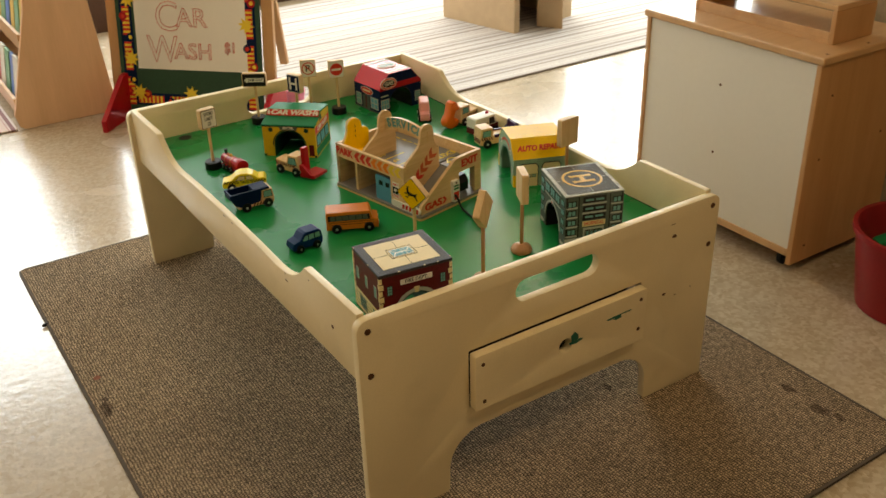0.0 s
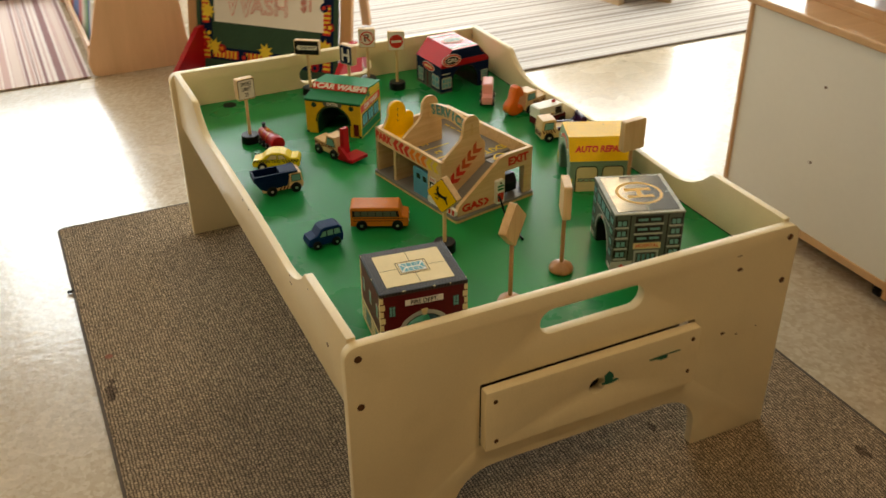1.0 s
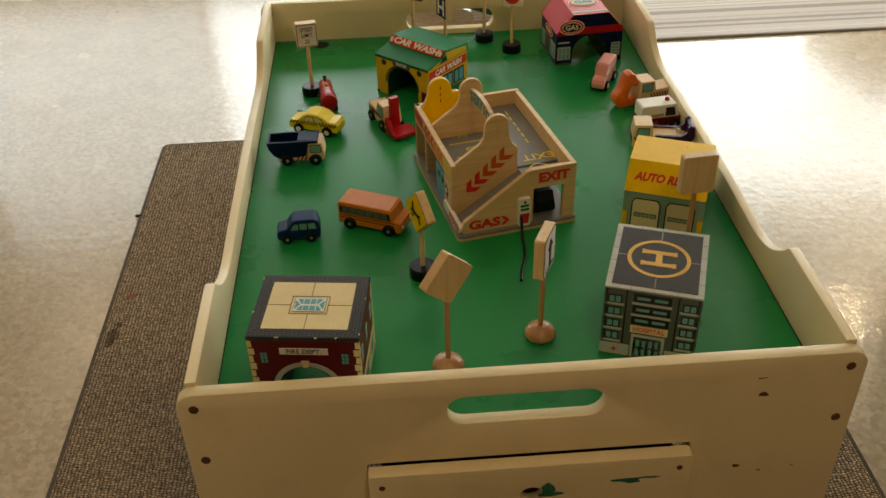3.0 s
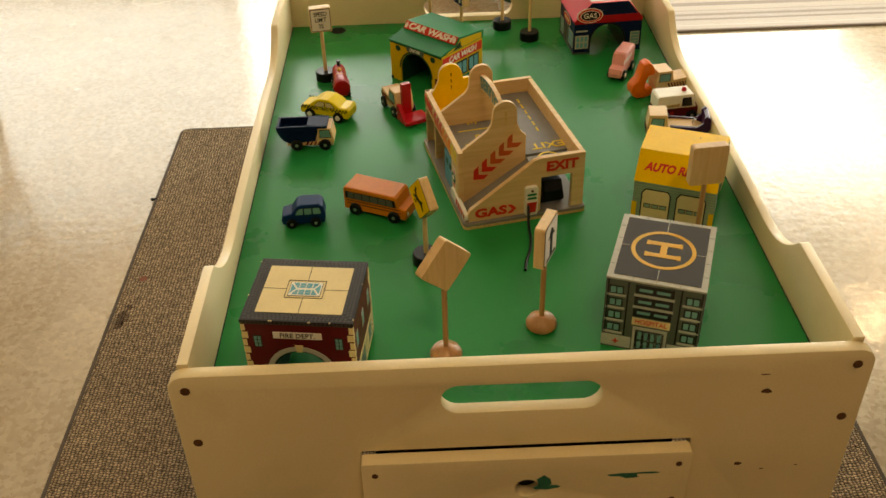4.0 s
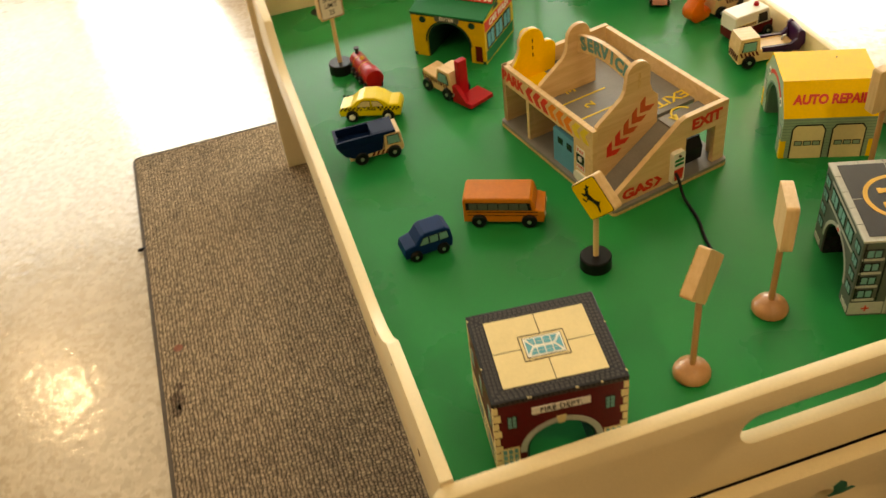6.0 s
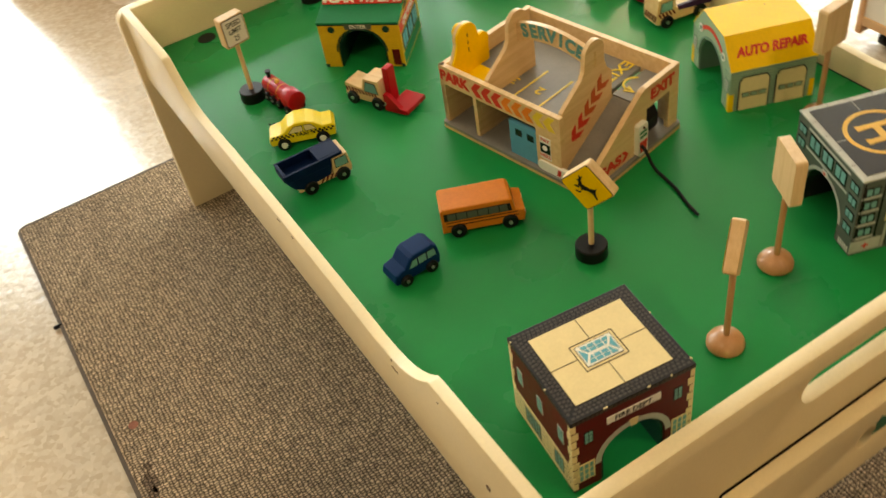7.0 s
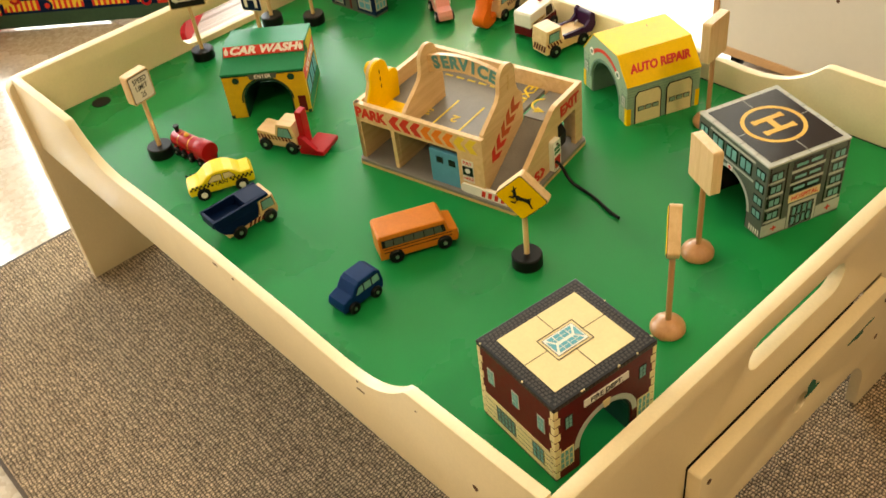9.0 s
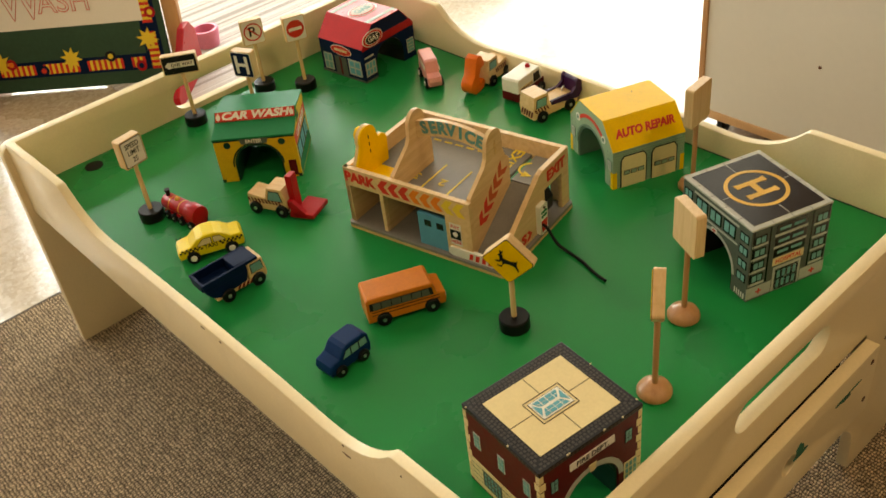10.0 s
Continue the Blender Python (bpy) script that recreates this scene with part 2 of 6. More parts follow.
WHITEBOARD = mat("white_melamine", (0.72, 0.68, 0.6), 0.4, 0.02, 3, 60, 0.02)
DARKWOOD = mat("dark_wood", (0.07, 0.035, 0.02), 0.4, 0.25, 10, 120, 0.1)
BLACK = mat("black_paint", (0.005, 0.0045, 0.005), 0.35, 0.2, 60, 300, 0.05)
RUBBER = mat("black_plastic", (0.005, 0.005, 0.0055), 0.4, 0.15, 60, 300, 0.05)
STEEL = mat("steel", (0.6, 0.58, 0.55), 0.3, 0.1, metal=1.0)
SCREW = mat("bronze_screw", (0.13, 0.06, 0.03), 0.45, 0.3, 300, 900, 0.2, metal=0.6)
# near-black that paints the shade inside holes and the drawer gap
DARK = mat("gap_and_hole_dark", (0.014, 0.013, 0.01), 0.8)
RED = mat("red_paint", (0.38, 0.005, 0.011), 0.3, 0.12, 60, 300, 0.05, coat=0.3)
MAROON = mat("brick_red_print", (0.1, 0.005, 0.006), 0.4, 0.25, 160, 500, 0.05)
ORANGE = mat("orange_paint", (0.56, 0.17, 0.015), 0.35, 0.1, 60, 300, 0.05, coat=0.2, spots=(0.62, 0.21, 0.03), spot_scale=60)
DEEPORANGE = mat("deep_orange_paint", (0.72, 0.14, 0.012), 0.35, 0.1, coat=0.2)
YELLOW = mat("yellow_paint", (0.83, 0.5, 0.006), 0.42, 0.08, 60, 300, 0.05, spec=0.12)
TAXI = mat("taxi_yellow", (0.78, 0.6, 0.02), 0.32, 0.08, 60, 300, 0.05, coat=0.2)
NAVY = mat("navy_paint", (0.0015, 0.009, 0.04), 0.42, 0.15, 60, 300, 0.05, spec=0.1)
BLUE = mat("blue_paint", (0.001, 0.022, 0.095), 0.42, 0.15, 60, 300, 0.05, spec=0.1)
PURPLE = mat("purple_paint", (0.035, 0.008, 0.045), 0.3, 0.15, coat=0.3)
PINK = mat("pink_paint", (0.76, 0.33, 0.3), 0.4, 0.08, coat=0.1)
WHITE = mat("white_paint", (0.76, 0.73, 0.64), 0.4, 0.05, 60, 300, 0.03)
CARGREEN = mat("car_wash_green", (0.008, 0.17, 0.06), 0.5, 0.1, 60, 300, 0.03, spec=0.1)
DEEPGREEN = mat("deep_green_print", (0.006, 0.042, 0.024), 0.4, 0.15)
OCHRE = mat("ochre_print", (0.62, 0.38, 0.02), 0.4, 0.1, 90, 400, 0.03)
SAGE = mat("sage_print", (0.26, 0.36, 0.24), 0.45, 0.08, 90, 400, 0.03)
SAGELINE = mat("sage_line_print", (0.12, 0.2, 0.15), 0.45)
ROOFRED = mat("gloss_red_print", (0.55, 0.014, 0.02), 0.5, 0.08, 60, 300, 0.02, spec=0.2)
ROOFTOP = mat("roof_top_print", (0.55, 0.015, 0.018), 0.3, 0.08, 60, 300, 0.01, spec=0.22)
TEAL = mat("teal_glass_print", (0.14, 0.33, 0.3), 0.3, 0.15, 90, 300, 0.02)
SKYBLUE = mat("light_blue_print", (0.11, 0.35, 0.42), 0.3, 0.1)
GREYBLUE = mat("door_blue_paint", (0.09, 0.3, 0.42), 0.4, 0.1)
STONE = mat("grey_stone_print", (0.085, 0.1, 0.078), 0.45, 0.15, 120, 500, 0.04)
STONELIGHT = mat("pale_stone_print", (0.44, 0.44, 0.38), 0.45, 0.1, 120, 500, 0.04)
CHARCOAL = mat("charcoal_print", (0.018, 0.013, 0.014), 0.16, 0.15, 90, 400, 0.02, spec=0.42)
ROOFTILE = mat("dark_tile_print", (0.016, 0.014, 0.014), 0.4, 0.3, 300, 900, 0.1)
ROOFDOT = mat("grey_tile_print", (0.06, 0.05, 0.044), 0.4, 0.2, 300, 900, 0.1)
BUFF = mat("buff_print", (0.72, 0.58, 0.3), 0.4, 0.06, 40, 300, 0.03)
GOLD = mat("gold_print", (0.7, 0.4, 0.07), 0.35, 0.08)
ASPHALT = mat("deck_grey_print", (0.2, 0.185, 0.165), 0.4, 0.12, 60, 400, 0.04)
PRINTRED = mat("red_print", (0.6, 0.035, 0.02), 0.4, 0.08)
FADEDRED = mat("faded_red_print", (0.5, 0.09, 0.025), 0.45, 0.12)
PRINTORANGE = mat("orange_print", (0.75, 0.2, 0.02), 0.4, 0.08)
PRINTYELLOW = mat("yellow_print", (0.76, 0.55, 0.05), 0.4, 0.08)
PRINTTEAL = mat("teal_print", (0.1, 0.27, 0.25), 0.4, 0.08)
CHALKGREEN = mat("chalkboard_green", (0.03, 0.07, 0.04), 0.6, 0.15, 12, 100, 0.05)
PAPER = mat("paper", (0.78, 0.73, 0.66), 0.8, 0.03, 10, 200, 0.03)
CRAYON = mat("red_crayon", (0.72, 0.24, 0.19), 0.9, 0.3, 200, 700, 0.1)
BUCKETRED = mat("bucket_red", (0.26, 0.018, 0.02), 0.35, 0.1, 8, 200, 0.03)
LIME = mat("lime_plastic", (0.4, 0.55, 0.06), 0.4)
CARDBOARD = mat("cardboard", (0.5, 0.36, 0.22), 0.85, 0.1, 20, 300, 0.1)
INK = mat("black_print", (0.008, 0.007, 0.007), 0.45, 0.1)
SMEAR = mat("green_smear", (0.02, 0.13, 0.08), 0.5, 0.2)
LAMP = glow("lamp_diffuser", (1.0, 0.77, 0.48), 78.0)
GLASS = bpy.data.materials.new("window_glass")
GLASS.use_nodes = True
GLASS.node_tree.nodes["Principled BSDF"].inputs["Transmission Weight"].default_value = 1.0
GLASS.node_tree.nodes["Principled BSDF"].inputs["Roughness"].default_value = 0.02
BOOKS = [mat("book_cover", c, 0.4, 0.25, 40, 200, 0.03) for c in ((0.5, 0.12, 0.1), (0.12, 0.2, 0.42), (0.65, 0.6, 0.5), (0.2, 0.35, 0.2), (0.6, 0.4, 0.1))]


# ---- mesh tools ----
def part(name, bm, material, parent=None, label="", smooth=False, m=None):
    me = bpy.data.meshes.new(name)
    bmesh.ops.recalc_face_normals(bm, faces=bm.faces)
    bm.to_mesh(me)
    bm.free()
    me.materials.append(material)
    if smooth:
        me.shade_smooth()
        me.set_sharp_from_angle(angle=radians(35))
    ob = new(name, me)
    if parent is not None:
        ob.parent = parent
    if m is not None:
        ob.matrix_basis = m
    return tagged(ob, label) if label else ob


def thing(name, m, label, category, group=""):
    ob = new(name)
    ob.empty_display_size = 0.02
    ob.matrix_basis = m
    return tagged(ob, label, category, group)


def box(lo, hi, bevel=0.0, m=None, bm=None, seg=2):
    """A box between two corners, with rounded edges."""
    b = bmesh.new()
    size = [h - l for l, h in zip(lo, hi)]
    mid = [(h + l) / 2 for l, h in zip(lo, hi)]
    bmesh.ops.create_cube(b, size=1.0, matrix=Matrix.LocRotScale(mid, None, size))
    if bevel:
        bmesh.ops.bevel(b, geom=b.edges[:], offset=bevel, segments=seg, affect="EDGES", profile=0.5)
    return merge(b, m, bm)


def merge(b, m, bm):
    if m is not None:
        bmesh.ops.transform(b, matrix=m, verts=b.verts)
    if bm is None:
        return b
    me = bpy.data.meshes.new("tmp")
    b.to_mesh(me)
    b.free()
    bm.from_mesh(me)
    bpy.data.meshes.remove(me)
    return bm


def lathe(profile, m=None, bm=None, seg=28):
    """A turned body: (radius, height) pairs from the bottom to the top."""
    b = bmesh.new()
    rings = []
    for r, z in profile:
        rings.append([b.verts.new((r * math.cos(2 * math.pi * k / seg), r * math.sin(2 * math.pi * k / seg), z)) for k in range(seg)])
    for one, two in zip(rings, rings[1:]):
        for k in range(seg):
            b.faces.new((one[k], one[(k + 1) % seg], two[(k + 1) % seg], two[k]))
    b.faces.new(rings[0][::-1])
    b.faces.new(rings[-1])
    return merge(b, m, bm)


def prism(loops, thick, m=None, bm=None, bevel=0.0, seg=2):
    """A flat outline with holes (the later loops), drawn in x and y, made thick along z."""
    flat = [Vector((x, y, 0)) for loop in loops for x, y in loop]
    tris = tessellate_polygon([[Vector((x, y, 0)) for x, y in loop] for loop in loops])
    b = bmesh.new()
    low = [b.verts.new(v) for v in flat]
    top = [b.verts.new(v + Vector((0, 0, thick))) for v in flat]
    for a, c, d in tris:
        b.faces.new((low[a], low[c], low[d]))
        b.faces.new((top[d], top[c], top[a]))
    at = 0
    for loop in loops:
        k = len(loop)
        for i in range(k):
            p, q = at + i, at + (i + 1) % k
            b.faces.new((low[p], low[q], top[q], top[p]))
        at += k
    bmesh.ops.recalc_face_normals(b, faces=b.faces)
    if bevel:
        rim = [e for e in b.edges if len(e.link_faces) == 2 and e.calc_face_angle(0) > 0.9 and abs(e.verts[0].co.z - e.verts[1].co.z) < 1e-6]
        bmesh.ops.bevel(b, geom=rim, offset=bevel, segments=seg, affect="EDGES", profile=0.5, clamp_overlap=True)
    return merge(b, m, bm)


def arc(cx, cy, r, a0, a1, n=8, ry=None):
    ry = r if ry is None else ry
    return [(cx + r * math.cos(radians(a0 + (a1 - a0) * k / n)), cy + ry * math.sin(radians(a0 + (a1 - a0) * k / n))) for k in range(n + 1)]


def rounded(x0, y0, x1, y1, r, n=6):
    return arc(x1 - r, y0 + r, r, -90, 0, n) + arc(x1 - r, y1 - r, r, 0, 90, n) + arc(x0 + r, y1 - r, r, 90, 180, n) + arc(x0 + r, y0 + r, r, 180, 270, n)


def face(x, y, yaw, z=0.0):
    """A frame on an upright face: x along it, y up, z out of it. At yaw 0 it looks towards -y."""
    return pose(x, y, z, 0, 0, yaw) @ pose(0, 0, 0, 90)


T = 0.0006


def plate(m, x0, y0, x1, y1, bm=None, lift=0.0, t=T):
    return box((x0, y0, lift - 0.0002), (x1, y1, lift + t), 0, m, bm)


def shape(m, loop, bm=None, lift=0.0, t=T, holes=()):
    return prism([loop, *holes], t + 0.0002, m @ pose(0, 0, lift - 0.0002), bm)


def text(name, body, size, m, material, parent, lift=T, align="CENTER", sx=1.0, shear=0.0, outline=0.0, label="", bold=0.012):
    """Lettering as a thin mesh, centred on the frame m."""
    c = bpy.data.curves.new(name, "FONT")
    c.body, c.size, c.align_x, c.align_y, c.shear, c.resolution_u = body, size, align, "CENTER", shear, 3
    if outline:
        c.fill_mode, c.bevel_depth, c.bevel_resolution = "NONE", outline, 0
    else:
        c.extrude = 0.0003
        c.offset = size * bold
    tmp = bpy.data.objects.new("tmp", c)
    me = bpy.data.meshes.new_from_object(tmp)
    bpy.data.objects.remove(tmp)
    bpy.data.curves.remove(c)
    me.name = name
    me.transform(m @ pose(0, 0, lift) @ Matrix.Diagonal((sx, 1, 1, 1)))
    me.materials.clear()
    me.materials.append(material)
    ob = new(name, me)
    ob.parent = parent
    return tagged(ob, label) if label else ob


def structure(name, bm, material, label, parent=None):
    return tagged(part(name, bm, material, parent), label, kind="structure")


def tube(points, r, seg=8):
    """A bent cord through the points."""
    b = bmesh.new()
    pts = [Vector(p) for p in points]
    for _ in range(2):
        pts = [pts[0]] + [q for p, n in zip(pts, pts[1:]) for q in (p * 0.75 + n * 0.25, p * 0.25 + n * 0.75)] + [pts[-1]]
    rings = []
    for k, p in enumerate(pts):
        d = (pts[min(k + 1, len(pts) - 1)] - pts[max(k - 1, 0)]).normalized()
        side = d.cross(Vector((0, 0, 1))) if abs(d.z) < 0.95 else d.cross(Vector((1, 0, 0)))
        side.normalize()
        up = side.cross(d)
        rings.append([b.verts.new(p + r * (math.cos(2 * math.pi * j / seg) * side + math.sin(2 * math.pi * j / seg) * up)) for j in range(seg)])
    for one, two in zip(rings, rings[1:]):
        for j in range(seg):
            b.faces.new((one[j], one[(j + 1) % seg], two[(j + 1) % seg], two[j]))
    b.faces.new(rings[0]), b.faces.new(rings[-1])
    return b


def plates(name, f, rects, material, parent, lift=0.0, t=T):
    for x0, y0, x1, y1 in rects:
        part(name, plate(f, x0, y0, x1, y1, None, lift, t), material, parent)


# ---- the room ----
X0, X1, Y0, Y1, H = -3.4, 4.0, -2.9, 4.1, 2.7
structure("floor", box((X0 - 0.2, Y0 - 0.2, -0.1), (X1 + 0.2, Y1 + 0.2, -0.0)), VINYL, "pale speckled beige sheet vinyl floor with a gloss")
structure("ceiling", box((X0 - 0.2, Y0 - 0.2, H), (X1 + 0.2, Y1 + 0.2, H + 0.1)), CEIL, "off-white tiled ceiling")
structure("wall_west", box((X0 - 0.15, Y0, 0), (X0, Y1, H)), WALL, "cream painted wall")
structure("wall_south", box((X0, Y0 - 0.15, 0), (X1, Y0, H)), WALL, "cream painted wall")
structure("wall_partition", box((1.46, Y0, 0), (1.58, 0.82, H)), WALLBROWN, "brown mottled wall behind the wooden cabinet")
wn_loops = [[(X0, 0), (X1, 0), (X1, H), (X0, H)], *[rounded(x - w / 2, 0.6, x + w / 2, 2.12, 0.005, 1) for x, w in ((-2.13, 2.0), (-0.06, 2.1), (2.5, 2.8))]]
structure("wall_north", prism(wn_loops, 0.15, face(0, Y1 + 0.15, 0)), WALL, "cream painted wall with three wide windows")
we_loops = [[(Y0, 0), (Y1, 0), (Y1, H), (Y0, H)], rounded(1.2, 0.6, 3.96, 2.12, 0.005, 1)]
structure("wall_east", prism(we_loops, 0.15, face(X1, 0, 90) @ pose(0, 0, -0.15)), WALL, "cream painted wall with one wide window")
structure("baseboard", box((X0, Y1 - 0.03, 0), (X1, Y1 - 0.002, 0.12), 0.004), DARKWOOD, "dark brown wooden baseboard along the window wall")
for n, (m, w) in enumerate(((face(-2.13, Y1 + 0.06, 0), 2.0), (face(-0.06, Y1 + 0.06, 0), 2.1), (face(2.5, Y1 + 0.06, 0), 2.8), (face(X1 + 0.06, 2.58, -90), 2.76))):
    win = thing("window_%d" % (n + 1), m, "wide white-framed window full of bright daylight", "window")
    tagged(win, kind="structure")
    h = w / 2
    part("window_frame", prism([[(-h, 0.6), (h, 0.6), (h, 2.12), (-h, 2.12)], rounded(-h + 0.05, 0.65, -0.02, 2.07, 0.004, 1), rounded(0.02, 0.65, h - 0.05, 2.07, 0.004, 1)], 0.05), WHITE, win)
    for x in (-h / 2 - 0.01, h / 2 + 0.01):
        g = part("pane", box((x - h / 2 + 0.03, 0.64, 0.02), (x + h / 2 - 0.03, 2.08, 0.026)), GLASS, win)
        g.visible_shadow = False
# ceiling lamps
LAMPS = ((-1.85, 3.51), (-1.85, -0.2), (0.3, -1.2), (2.6, 3.55))
for x, y in LAMPS:
    lamp = thing("ceiling_light", pose(x, y, H), "round warm white ceiling light", "ceiling light", "ceiling lights")
    part("frame", lathe([(0.14, -0.03), (0.155, -0.02), (0.155, -0.001)]), WHITE, lamp, smooth=True)
    part("diffuser", lathe([(0.04, -0.07), (0.09, -0.062), (0.125, -0.042), (0.13, -0.032)]), LAMP, lamp, smooth=True)

# ---- rugs ----
rug = thing("rug", pose(0, 0, 0.001), "worn grey-brown looped carpet rug with dark stains", "rug")
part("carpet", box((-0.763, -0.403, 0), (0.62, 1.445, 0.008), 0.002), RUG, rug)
edge = prism([rounded(-0.77, -0.41, 0.627, 1.452, 0.02, 4), [(-0.763, -0.403), (0.62, -0.403), (0.62, 1.445), (-0.763, 1.445)]], 0.007)
part("edging", edge, RUGEDGE, rug, "dark bound edge")
STAIN = carpet("rug_stain", (0.012, 0.009, 0.006), (0.36, 0.25, 0.17), 0.0066, (0.7, 0.7, 0.7))
for k, (x, y, q) in enumerate(((-0.741, 0.665, 0.013), (-0.745, 0.64, 0.01), (-0.735, 0.695, 0.007), (0.546, -0.16, 0.012), (0.54, -0.25, 0.016), (0.55, -0.29, 0.01), (0.221, 0.074, 0.008))):
    rnd = random.Random(k)
    loop = [(x + q * (0.5 + 0.7 * rnd.random()) * math.cos(a * math.pi / 9), y + 1.8 * q * (0.5 + 0.7 * rnd.random()) * math.sin(a * math.pi / 9)) for a in range(18)]
    part("stain", prism([loop], 0.0006, pose(0, 0, 0.0077)), STAIN, rug, "dark trodden stain")
part("fleck", prism([arc(-0.728, 0.791, 0.009, 0, 320, 8)], 0.0005, pose(0, 0, 0.0077)), mat("red_fleck", (0.3, 0.12, 0.08), 0.95, 0.3, 200, 600, 0.3), rug, "faint red spot")
part("loose_thread", box((-0.781, 1.106, 0.001), (-0.764, 1.112, 0.009), 0.0025), BLACK, rug)

rug2 = tagged(part("striped_rug", box((0.15, 1.97, 0.001), (3.4, 3.75, 0.009), 0.003), striped("pale_stripes", ((0.5, 0.44, 0.39), (0.4, 0.34, 0.3), (0.56, 0.51, 0.47), (0.3, 0.25, 0.22)), 0.03, "Y")), "pale beige striped woven rug beyond the play table", "rug")
rug3 = tagged(part("striped_rug", box((-2.6, 2.645, 0.001), (-0.52, 3.9, 0.009), 0.003), striped("brown_stripes", ((0.62, 0.5, 0.45), (0.5, 0.33, 0.3), (0.68, 0.6, 0.56), (0.25, 0.13, 0.13)), 0.05, "X")), "brown and cream striped rug before the book display", "rug")

# ---- play table ----
BOARD = 0.372
W2, L, TOP = 0.433, 1.274, 0.463
table = thing("play_table", pose(0, 0, 0.009), "cream painted wooden play table with green top and low walls", "play table")
Z = 0.009
out = arc(W2 - 0.022, TOP - Z - 0.022, 0.022, 0, 90, 5) + arc(-W2 + 0.022, TOP - Z - 0.022, 0.022, 90, 180, 5)
out += [(-W2, 0), (-0.262, 0)] + [(-0.256, 0.004)] + arc(-0.175, 0.055, 0.08, 180, 90, 8, 0.075) + arc(0.175, 0.055, 0.08, 90, 0, 8, 0.075) + [(0.256, 0.004), (0.262, 0), (W2, 0)]
slot = rounded(-0.101, 0.374, 0.101, 0.421, 0.0232, 8)
drawer_gap = rounded(-0.208, 0.181, 0.222, 0.3105, 0.003, 2)
front = part("end_panel", prism([out, slot, drawer_gap], 0.018, face(0, 0.018, 0), bevel=0.004), CREAM, table, smooth=True)
part("end_panel", prism([out, slot], 0.021, face(0, L, 0), bevel=0.004), CREAM, table, smooth=True)
LOW = 0.4135 - Z
TIP = 0.468 - Z
UNDER = 0.323 - Z
bow = [(u, LOW + (TIP - LOW - 0.009) * (1 - u) ** 2.6) for u in (0, 0.08, 0.17, 0.28, 0.4, 0.55, 0.75, 1.0)]
prof = [(0.018, UNDER), (L - 0.021, UNDER), (L - 0.021, TIP), (1.047, TIP), (1.04, TIP - 0.002), (1.036, TIP - 0.006)]
prof += [(1.033 - 0.125 * u, z) for u, z in bow] + [(0.8, LOW + 0.0045), (0.63, LOW + 0.0065), (0.46, LOW + 0.0045)] + [(0.226 + 0.125 * u, z) for u, z in bow[::-1]]
prof += [(0.223, TIP - 0.006), (0.219, TIP - 0.002), (0.212, TIP), (0.018, TIP)]
for x in (-0.422, 0.407):
    part("side_rail", prism([prof], 0.015, face(x, 0, 90), bevel=0.0022), CREAM, table, smooth=True)
part("tabletop", box((-0.4068, 0.0182, BOARD - Z - 0.016), (0.4068, L - 0.0212, BOARD - Z), 0.0005), GREEN, table, "glossy green board with a finger hole")
# a flat dark disc paints the shade of the hole
part("finger_hole", lathe([(0.017, -0.0006), (0.017, 0.0006)], pose(-0.3, 1.222, BOARD - Z + 0.0003)), DARK, table)
# thin near-black line along both long edges of the board
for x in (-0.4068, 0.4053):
    part("edge_line", box((x, 0.022, BOARD - Z - 0.002), (x + 0.0015, L - 0.022, BOARD - Z + 0.001)), DARK, table)
# drawer behind the end panel; its box is near-black to paint the gap's shade
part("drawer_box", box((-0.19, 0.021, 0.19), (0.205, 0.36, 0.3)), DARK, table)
drawer = part("drawer_front", prism([rounded(-0.2068, 0.183, 0.2208, 0.3068, 0.004, 3), arc(0.008, 0.249, 0.0165, 0, 337.5, 15)], 0.019, face(0, -0.001, 0), bevel=0.003), CREAM, table, smooth=True)
# dark disc behind the drawer's hole, its shade put into the colour
part("finger_hole", lathe([(0.0175, 0.0), (0.0175, 0.004)], face(0.008, 0.004, 0, 0.249)), DARK, drawer)
for x, z in ((-0.19, 0.285), (0.205, 0.285), (-0.187, 0.2), (0.203, 0.215)):
    part("screw", lathe([(0.0042, 0), (0.0042, 0.0008), (0.003, 0.0012)], face(x, -0.0199, 0, z), seg=14), SCREW, drawer)
rnd = random.Random(4)
for cx, cz, w, h in ((0.03, 0.262, 0.012, 0.011), (0.034, 0.25, 0.016, 0.006), (0.135, 0.268, 0.026, 0.004), (0.16, 0.27, 0.03, 0.0015), (0.142, 0.264, 0.012, 0.003)):
    loop = [(cx + w * (0.6 + 0.6 * rnd.random()) * math.cos(a * math.pi / 6), cz + h * (0.5 + 0.7 * rnd.random()) * math.sin(a * math.pi / 6)) for a in range(12)]
    part("paint_smear", shape(face(0, -0.02, 0), loop), SMEAR, drawer, "smear of dark green paint")
for x in (-0.412, 0.412):
    for z in (0.433, 0.342):
        part("screw", lathe([(0.0062, 0), (0.0062, 0.001), (0.004, 0.0018)], face(x, 0.0002, 0, z - 0.002), seg=16), SCREW, table)
        part("screw", lathe([(0.0062, 0), (0.0062, 0.001), (0.004, 0.0018)], face(x, L - 0.0212, 0, z - 0.002), seg=16), SCREW, table)
